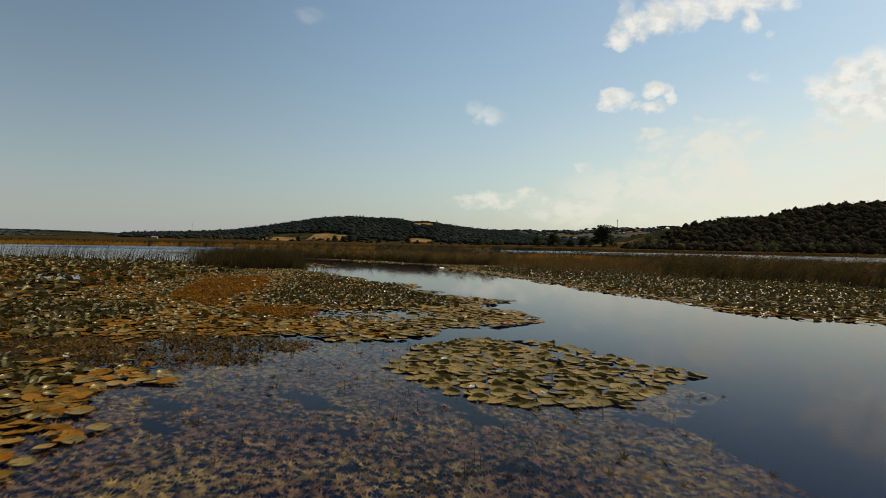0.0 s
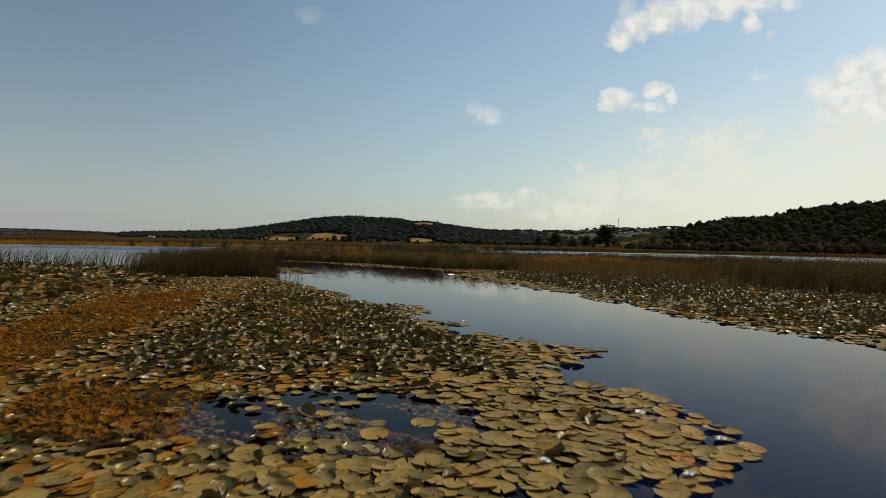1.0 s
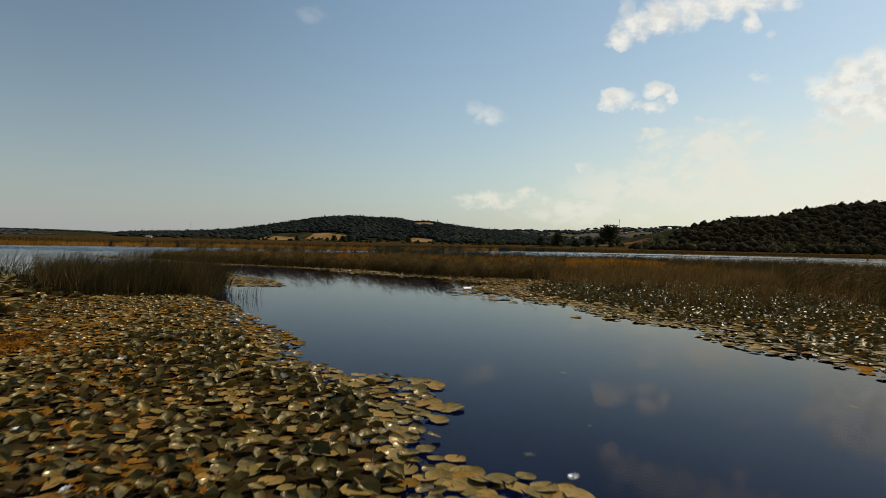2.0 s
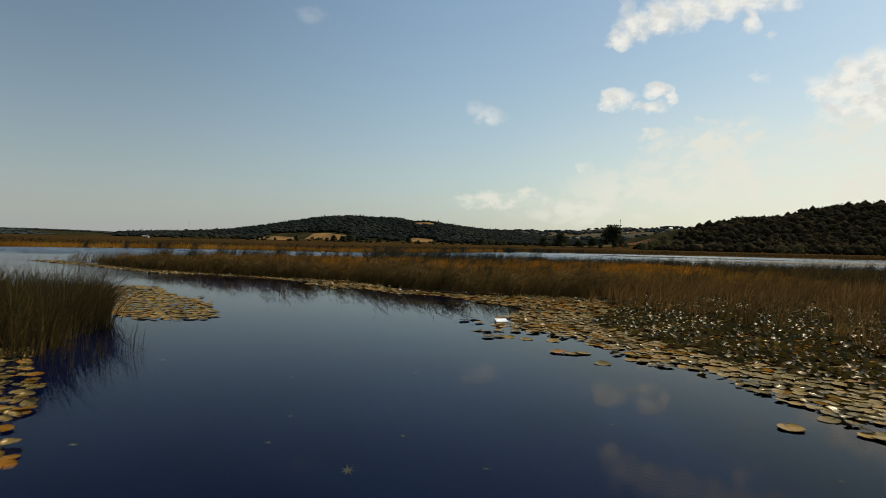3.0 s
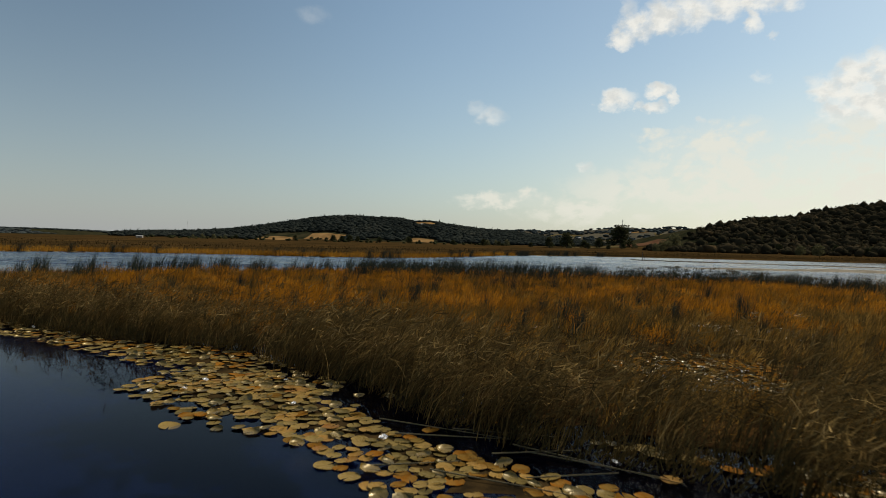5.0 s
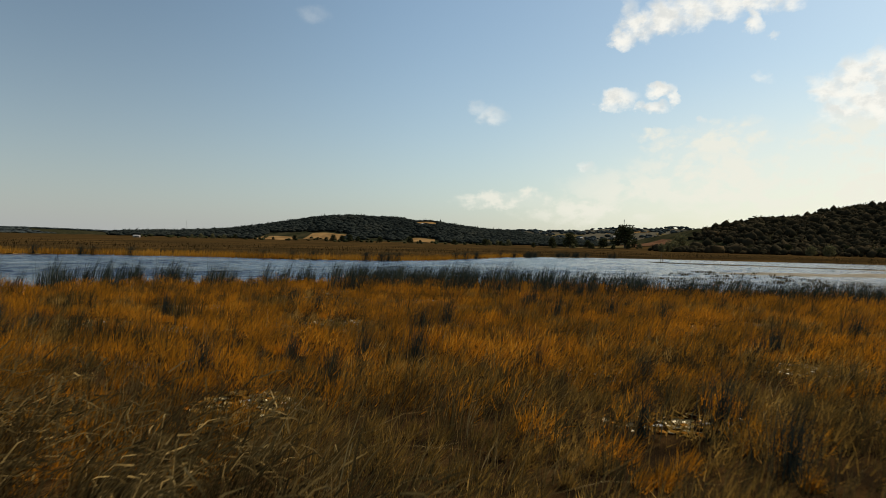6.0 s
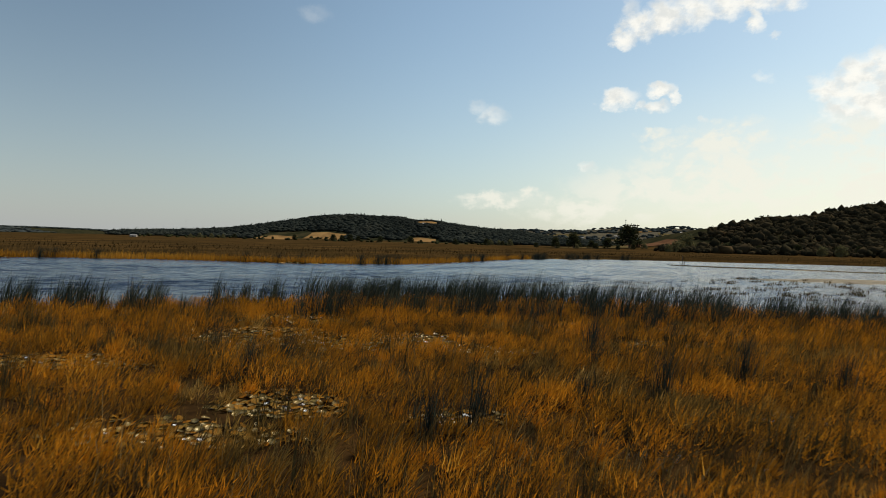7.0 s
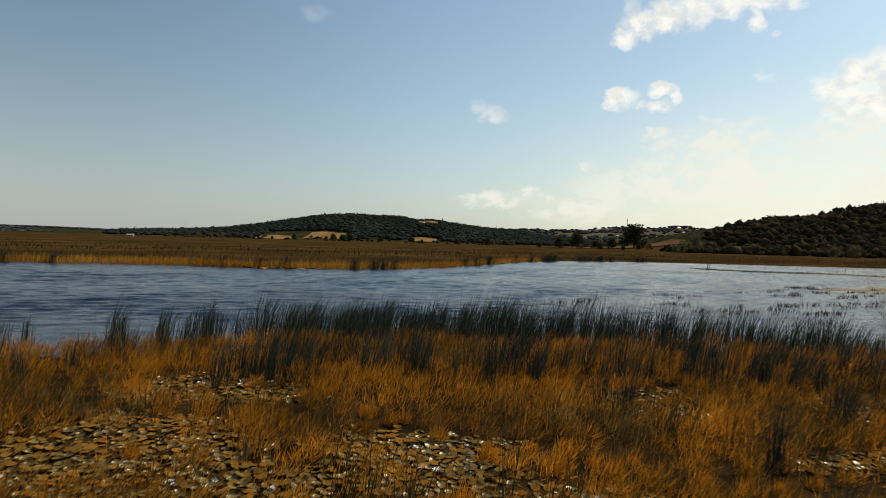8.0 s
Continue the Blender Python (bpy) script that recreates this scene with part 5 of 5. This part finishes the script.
# peaty floor of the bed, just above the water
cell = 0.4
mx, my = np.meshgrid(np.arange(-26, 20, cell), np.arange(46, 89, cell))
fx, fy = mx.ravel(), my.ravel()
firm = inside(REEDS, fx, fy) & (line_gap(fx, fy, BACKSIDE) > 3.2) & (line_gap(fx, fy, FRONT) > 1.1)
firm = firm.reshape(mx.shape)
mz = np.where(in_gap(fx, fy, 0.95).reshape(mx.shape), -0.02, 0.0) + 0.012 + 0.03 * rng.uniform(size=mx.shape) + 0.02 * rough_field(mx, my, 1.5, 2)
px, py = mx + rng.uniform(-0.12, 0.12, mx.shape), my + rng.uniform(-0.12, 0.12, mx.shape)
rows, cols = np.nonzero(firm[:-1, :-1])
w = mx.shape[1]
q = rows * w + cols
stuff("reed_litter", np.column_stack([px.ravel(), py.ravel(), mz.ravel()]), np.concatenate([np.column_stack([q, q + 1, q + w + 1]), np.column_stack([q, q + w + 1, q + w])]), PEAT, "brown peat and dead litter under the reeds", "reed litter")
# broken stems lying on the water before the reeds
for k in range(9):
    ax, ay = rng.uniform(-3.4, -0.5), rng.uniform(46.6, 48.6)
    length, turn = rng.uniform(0.9, 1.9), rng.uniform(-35, 15)
    bm = bmesh.new()
    bmesh.ops.create_cone(bm, cap_ends=True, segments=6, radius1=0.009, radius2=0.004, depth=length, matrix=Matrix.Rotation(radians(90), 4, "Y"))
    me = bpy.data.meshes.new("fallen_reed")
    bm.to_mesh(me)
    bm.free()
    me.materials.append(STALK)
    ob = new("fallen_reed", me)
    ob.matrix_world = pose(ax, ay, 0.03, 0, rng.uniform(-4, 2), turn)
    tagged(ob, "broken brown reed stem lying on the water", "reed stem", "broken reed stems")

# far shore: golden sedge at the water, brown reeds behind
x = rng.uniform(-150, 14, 17000)
d = np.abs(rng.normal(0, 1.9, len(x))) * (1 + 0.9 * rough_field(x, x, 12.0, 4)).clip(0.25, 2.2)
reed_bed("sedge", x, shore_y(x) + d, 0.8, 0.25, 0.05, 0.2, FARGOLD, "golden sedge along the far shore", "sedge", 0.4, 2, 0.0)
x = rng.uniform(-170, 150, 30000)
d = 5.0 + rng.uniform(0, 1, len(x)) ** 1.5 * 75 - 4.4 * step(x, 6, 14)
ok = (rough_field(x, d, 6, 3) > -0.5) | (d > 6)
reed_bed("reeds", x[ok], shore_y(x[ok]) + d[ok], 0.7, 0.25, 0.04, 0.3, FARREED, "brown reeds covering the far marsh", "reeds", 0.3, 2, 0.05)
x = rng.uniform(-420, 300, 18000)
d = 60 + rng.uniform(0, 1, len(x)) ** 1.3 * 330
yy = shore_y(x) + d
ok = yy < np.where(x > 110, 430 - 0.45 * (x - 150) - 10, 1200)
reed_bed("reeds", x[ok], yy[ok], 0.6, 0.3, 0.25, 0.4, FARREED, "brown reed plain reaching to the hills", "reeds", 0.4, 2, 0.2)
for k in range(34):
    px = rng.uniform(-60, 40)
    ob = new("reed_tuft", tuft_sets[k % 3])
    ob.matrix_world = pose(px, shore_y(px) + rng.uniform(-0.2, 1.0), 0, 0, 0, rng.uniform(-30, 30)) @ Matrix.Diagonal((3.0, 2.2, 1.5, 1))
    tagged(ob, "dark reed tuft at the far shore", "reed tuft", "reed tufts on the far shore")
# low mud bar with weed in the lake
x, y = sow((36, 130, 72, 165), 0.28)
ok = np.abs(y - (159.5 - 0.50 * (x - 39) + 0.9 * np.sin(x * 0.4))) < 2.6
x, y = x[ok], y[ok]
reed_bed("weed_bar", x, y, 0.14, 0.4, 0.16, 0.2, REED_DARK, "dark withered weed on a low bar in the lake", "weed", 0.9, 2)



def mud_bar(p, q, half):
    """Low bank of mud, higher along its middle."""
    n, k = 60, 7
    u, w = np.meshgrid(np.linspace(0, 1, n), np.linspace(-1, 1, k))
    x, y = p[0] + (q[0] - p[0]) * u, p[1] + (q[1] - p[1]) * u
    wide = half * np.sin(u * math.pi) ** 0.4 * (1 + 0.35 * rough_field(x, y, 5.0, 3))
    y = y + wide * w + 0.6 * rough_field(x, x, 7.0, 5)
    z = -0.03 + 0.10 * (1 - w ** 2) + 0.02 * rough_field(x, y, 1.5, 1)
    i, j = np.meshgrid(np.arange(n - 1), np.arange(k - 1))
    c = (j * n + i).ravel()
    me = mesh_from("mud_bar", np.column_stack([x.ravel(), y.ravel(), z.ravel()]), np.concatenate([np.column_stack([c, c + 1, c + n + 1]), np.column_stack([c, c + n + 1, c + n])]), MUD, True)
    return tagged(new("mud_bar", me), "pale mud bar just above the lake water", "mud bar", kind="structure")


mud_bar((40, 159.5), (82, 138), 4.2)
mud_bar((27, 118.0), (120, 130), 9.0)

# ---- woods on the hills ----
ICO = bmesh.new()
bmesh.ops.create_icosphere(ICO, subdivisions=1, radius=1)
ico_v, ico_t = np.array([v.co[:] for v in ICO.verts]), np.array([[v.index for v in f.verts] for f in ICO.faces])
ICO.free()


def crowns(x, y, z, wide, tall, kit, jag):
    kv, kt = kit
    n, m = len(x), len(kv)
    v = kv[None] * (1 + rng.normal(0, jag, (n, m, 1)))
    v = v * np.stack([wide, wide, tall], -1)[:, None, :]
    v += np.column_stack([x, y, z + tall * 0.75])[:, None, :]
    return v.reshape(-1, 3), (np.arange(n)[:, None, None] * m + kt[None]).reshape(-1, 3)


def leaf_tufts(x, y, z, wide, tall, count, size):
    """Loose leafy sprays over the outside of crowns."""
    n = len(x) * count
    d = rng.normal(size=(n, 3))
    d /= np.linalg.norm(d, axis=1, keepdims=True)
    d[:, 2] = np.abs(d[:, 2]) * 1.1 - 0.25
    c = np.column_stack([np.repeat(x, count), np.repeat(y, count), np.repeat(z + tall * 0.75, count)])
    c = c + d * np.column_stack([np.repeat(wide, count)] * 2 + [np.repeat(tall, count)]) * rng.uniform(0.75, 1.12, (n, 1))
    s = np.repeat(wide, count)[:, None] * size
    a, b = rng.normal(size=(n, 3)) * s, rng.normal(size=(n, 3)) * s
    v = np.stack([c, c + a, c + b], 1).reshape(-1, 3)
    return v, np.arange(3 * n).reshape(-1, 3)


x, y = sow((140, 290, 640, 700), 4.3)
foot = np.clip(425 - 0.45 * (x - 150), 240, 480)
top = np.clip(555 + 0.32 * (x - 240), 490, 720)
ok = (y > foot + 2) & (y < top + 25) & (x / y < 0.95) & ((x > 204) | (y < 470))
x, y = x[ok], y[ok]
w = (2.0 * np.exp(0.38 * rng.normal(size=len(x)))).clip(1.0, 4.6)
h = w * rng.uniform(0.6, 1.1, len(x))
z = ground_z(x, y)
stuff("hillside_wood", *joined(crowns(x, y, z, w * 0.9, h * 0.9, (ico_v, ico_t), 0.22), leaf_tufts(x, y, z, w, h, 16, 0.2)), WOOD_NEAR, "dense dark scrub wood covering the near hillside", "wood")
x, y = sow((-740, 930, 300, 1340), 8.5)
hz = ridge(MID, x)
edge = 1010 + 30 * rough_field(x, y, 90, 4)
keep = (y > edge) & (x > -0.535 * y) & ~((x > -312) & (x < -166) & (y < 1092)) & ~((x > -66) & (x < -16) & (y < 1070)) & ~((x > -66) & (x < -18) & (y > 1212) & (y < 1272)) & (hz > -1)
x, y = x[keep], y[keep]
w, h = rng.uniform(4.6, 8.4, len(x)), rng.uniform(1.8, 3.4, len(x))
z = ground_z(x, y)
stuff("hill_wood", *joined(crowns(x, y, z, w, h, (ico_v, ico_t), 0.17), leaf_tufts(x, y, z, w, h, 7, 0.28)), WOOD_FAR, "dark green forest covering the hill across the marsh", "wood")
x, y = sow((100, 1550, 1500, 2560), 24)
ok = (rough_field(x, y, 160, 3) + 0.5 * rng.normal(size=len(x)) + 0.5 * step(y, 2380, 2500) > 0.1)
x, y = x[ok], y[ok]
w, h = rng.uniform(6, 12, len(x)), rng.uniform(2.5, 5, len(x))
stuff("far_wood", *crowns(x, y, ground_z(x, y), w, h, (ico_v, ico_t), 0.2), WOOD_HAZED, "far woods and hedges on the hills behind", "wood")
x, y = sow((-3500, 2480, -1850, 3040), 30)
ok = (ridge(WEST, x) > 1.5) & (y > 2650)
x, y = x[ok], y[ok]
stuff("far_wood", *crowns(x, y, ground_z(x, y), np.full(len(x), 20.0), np.full(len(x), 3.0), (ico_v, ico_t), 0.2), WOOD_HAZED, "low dark wooded ridge on the horizon", "wood")
x, y = sow((-4000, 3700, -1850, 4020), 40)
ok = ridge(WEST_FAR, x) > 1.5
x, y = x[ok], y[ok]
stuff("far_wood", *crowns(x, y, ground_z(x, y), np.full(len(x), 26.0), np.full(len(x), 3.0), (ico_v, ico_t), 0.2), WOOD_HAZED, "farthest wooded ridge on the horizon", "wood")
# scrub at the foot of the hills
x, y = sow((-720, 955, 260, 1025), 11)
ok = (rng.uniform(size=len(x)) < 0.22) & (x > -0.5 * y)
x, y = x[ok], y[ok]
w, h = rng.uniform(2.0, 4.0, len(x)), rng.uniform(1.2, 2.4, len(x))
z = ground_z(x, y)
stuff("hedge", *joined(crowns(x, y, z, w, h, (ico_v, ico_t), 0.2), leaf_tufts(x, y, z, w, h, 12, 0.25)), LEAF, "hedges and bushes at the foot of the hill", "hedge")


# ---- single trees ----
def tree(name, tall, wide, mat, seed, bushy=0.25, lobes=9, sprays=520):
    r = np.random.default_rng(seed)
    top = new(name)
    bm = bmesh.new()

    def limb(p, q, r0, r1):
        p, q = Vector(p), Vector(q)
        m = Matrix.Translation((p + q) / 2) @ (q - p).to_track_quat("Z", "Y").to_matrix().to_4x4()
        bmesh.ops.create_cone(bm, cap_ends=True, segments=7, radius1=r0, radius2=r1, depth=(q - p).length, matrix=m)

    limb((0, 0, -0.4), (0.1, 0, tall * 0.45), tall * 0.035, tall * 0.022)
    centres = []
    for i in range(lobes):
        a = 2.4 * i + r.uniform(-0.4, 0.4)
        u = i / max(lobes - 1, 1)
        rad = wide * 0.5 * (0.75 - 0.55 * u) * r.uniform(0.6, 1.1)
        c = (rad * math.cos(a), rad * math.sin(a), tall * (bushy + (0.88 - bushy) * u))
        centres.append((c, wide * r.uniform(0.17, 0.27)))
        limb((0.05, 0, tall * (0.12 + 0.3 * u)), c, tall * 0.014, tall * 0.004)
    part("trunk", bm, BARK, top, "dark branching trunk")
    vs = []
    for c, rad in centres:
        k = sprays // lobes
        d = r.normal(size=(k, 3))
        d /= np.linalg.norm(d, axis=1, keepdims=True)
        p = np.array(c) + d * rad * r.uniform(0.35, 1.08, (k, 1)) * (1, 1, 0.85)
        s = wide * 0.055
        vs.append(np.stack([p, p + r.normal(size=(k, 3)) * s, p + r.normal(size=(k, 3)) * s], 1))
    v = np.concatenate(vs).reshape(-1, 3)
    part_mesh("crown", mesh_from("crown", v, np.arange(len(v)).reshape(-1, 3), mat), top)
    return top


def plant_tree(ob, px, py, size=1.0, turn=0.0, squash=1.0, first=False):
    m = pose(px, py, float(ground_z(px, py)), 0, 0, turn) @ Matrix.Diagonal((size * squash, size * squash, size, 1))
    if first:
        ob.matrix_basis = m
        return ob
    made = copy_thing(ob, Matrix.Identity(4))
    made.matrix_basis = m
    return made


oak = tagged(tree("tree", 9, 9.5, LEAF, 3, 0.22, 11, 1100), "dark round-crowned tree at the foot of the hills", "tree", "single trees at the foot of the hills")
plant_tree(oak, 101.8, 553, 1.4, 0, 1.1, True)
plant_tree(oak, 81.7, 525, 0.95, 80)
plant_tree(oak, 128, 545, 0.95, 140, 1.2)
plant_tree(oak, 121, 570, 0.75, 200, 1.2)
plant_tree(oak, 171, 500, 0.9, 30)
plant_tree(oak, 112, 520, 0.5, 60, 1.3)
for px, py, s in ((160, 470, 0.6), (166, 462, 0.45), (182, 455, 0.55), (196, 440, 0.5), (212, 425, 0.6), (226, 410, 0.5), (236, 405, 0.6), (90, 560, 0.5), (70, 545, 0.45), (118, 480, 0.4), (135, 500, 0.5), (248, 395, 0.5), (262, 380, 0.6), (-178, 985, 1.1), (-165, 990, 1.0), (-152, 985, 1.2), (-140, 990, 0.9), (-190, 990, 0.6), (-100, 940, 1.0), (-55, 930, 1.1), (-40, 935, 0.6), (-238, 985, 0.9), (-205, 1000, 0.5), (10, 900, 0.8), (52, 880, 1.0), (75, 890, 0.7), (-330, 980, 0.8), (-290, 975, 0.5), (-270, 978, 0.5)):
    plant_tree(oak, px, py, s, 37 * s + px, 1.2)
big = tagged(tree("tree", 17.5, 15, LEAF, 8, 0.2, 15, 1700), "tall old tree with a browned top above dark bushes", "tree")
plant_tree(big, 146.5, 548, 1.1, 0, 1.25, True)
willow = tagged(tree("bush", 6.5, 8, LEAF_PALE, 12, 0.12, 9, 900), "pale grey-green willow bush at the marsh edge", "bush", "willow bushes at the marsh edge")
plant_tree(willow, 154.5, 452, 1.6, 0, 1.1, True)
for px, py, s in ((139, 430, 0.95), (133, 425, 0.7), (146, 440, 1.05), (206, 392, 0.8), (214, 388, 0.9), (100, 530, 0.5), (-345, 930, 1.0), (-330, 935, 0.9), (-362, 930, 1.0), (-380, 940, 0.8), (150, 520, 0.6), (60, 900, 1.1), (72, 900, 1.0), (88, 905, 1.2)):
    plant_tree(willow, px, py, s, 50 * s + py, 1.15)

# ---- posts, barn, masts, flotsam ----
bm = bmesh.new()
bmesh.ops.create_cone(bm, cap_ends=True, segments=9, radius1=0.075, radius2=0.05, depth=2.6, matrix=Matrix.Translation((0, 0, 0.45)) @ Matrix.Rotation(radians(2), 4, "Y"))
marker = new("mooring_post")
part("post", bm, TIMBER, marker)
bm = bmesh.new()
bmesh.ops.create_cone(bm, cap_ends=True, segments=9, radius1=0.07, radius2=0.055, depth=1.7, matrix=Matrix.Translation((0.42, 0.1, 0.0)) @ Matrix.Rotation(radians(-3), 4, "Y"))
part("short_post", bm, TIMBER, marker, "short leaning post")
marker.location = (37.5, 161.7, 0)
tagged(marker, "pair of dark wooden posts standing in the lake", "post")

bm = bmesh.new()
bmesh.ops.create_cube(bm, size=1, matrix=Matrix.Diagonal((0.30, 0.22, 0.035, 1)))
bmesh.ops.bevel(bm, geom=bm.edges[:], offset=0.006, segments=2, affect="EDGES")
for v in bm.verts:
    v.co.z += 0.012 * math.sin(v.co.x * 11)
me = bpy.data.meshes.new("foam_slab")
bm.to_mesh(me)
bm.free()
me.materials.append(FOAM)
slab = new("foam_slab", me)
slab.matrix_world = pose(-0.03, 38.85, 0.055, 14, 4, 12)
tagged(slab, "white foam slab stranded on floating lily leaves", "foam slab")


def barn(px, py, long, deep, tall):
    top = new("barn")
    bm = bmesh.new()
    bmesh.ops.create_cube(bm, size=1, matrix=Matrix.Translation((0, 0, tall / 2)) @ Matrix.Diagonal((long, deep, tall, 1)))
    part("wall", bm, PLASTER, top)
    bm = bmesh.new()
    vs = [bm.verts.new(c) for c in ((-long * .53, -deep * .58, tall - .1), (long * .53, -deep * .58, tall - .1), (long * .53, 0, tall * 1.55), (-long * .53, 0, tall * 1.55), (-long * .53, deep * .58, tall - .1), (long * .53, deep * .58, tall - .1))]
    for f in ((0, 1, 2, 3), (3, 2, 5, 4), (0, 3, 4), (1, 5, 2)):
        bm.faces.new([vs[i] for i in f])
    part("roof", bm, ROOF, top, "pale sheet roof")
    bm = bmesh.new()
    bmesh.ops.create_cube(bm, size=1, matrix=Matrix.Translation((0, -deep / 2 - 0.03, tall * 0.4)) @ Matrix.Diagonal((long * 0.2, 0.06, tall * 0.8, 1)))
    part("door", bm, TIMBER, top)
    top.matrix_basis = pose(px, py, float(ground_z(px, py)), 0, 0, 8)
    return top


tagged(barn(-313, 650, 6, 4, 1.6), "low barn with a pale roof on the marsh", "barn")
for px, py, s in ((-45, 1205, 1.2), (560, 2050, 1.3), (640, 2120, 1.2), (430, 1960, 1.2), (820, 2160, 1.4)):
    tagged(barn(px, py, 7 * s, 5 * s, 2.6 * s), "far house on the hillside", "house", "far houses")


def mast(px, py, tall, wide):
    top = new("radio_mast")
    bm = bmesh.new()
    bmesh.ops.create_cone(bm, cap_ends=True, segments=6, radius1=wide, radius2=wide * 0.4, depth=tall, matrix=Matrix.Translation((0, 0, tall / 2)))
    part("pole", bm, STEEL, top)
    bm = bmesh.new()
    bmesh.ops.create_cone(bm, cap_ends=True, segments=8, radius1=wide * 1.6, radius2=wide * 1.6, depth=tall * 0.12, matrix=Matrix.Translation((0, 0, tall * 0.8)))
    part("antenna", bm, STEEL, top)
    top.location = (px, py, float(ground_z(px, py)))
    return tagged(top, "thin radio mast on the skyline", "mast", "radio masts")


mast(721, 2480, 36, 1.3)
mast(-540, 1290, 26, 0.2)
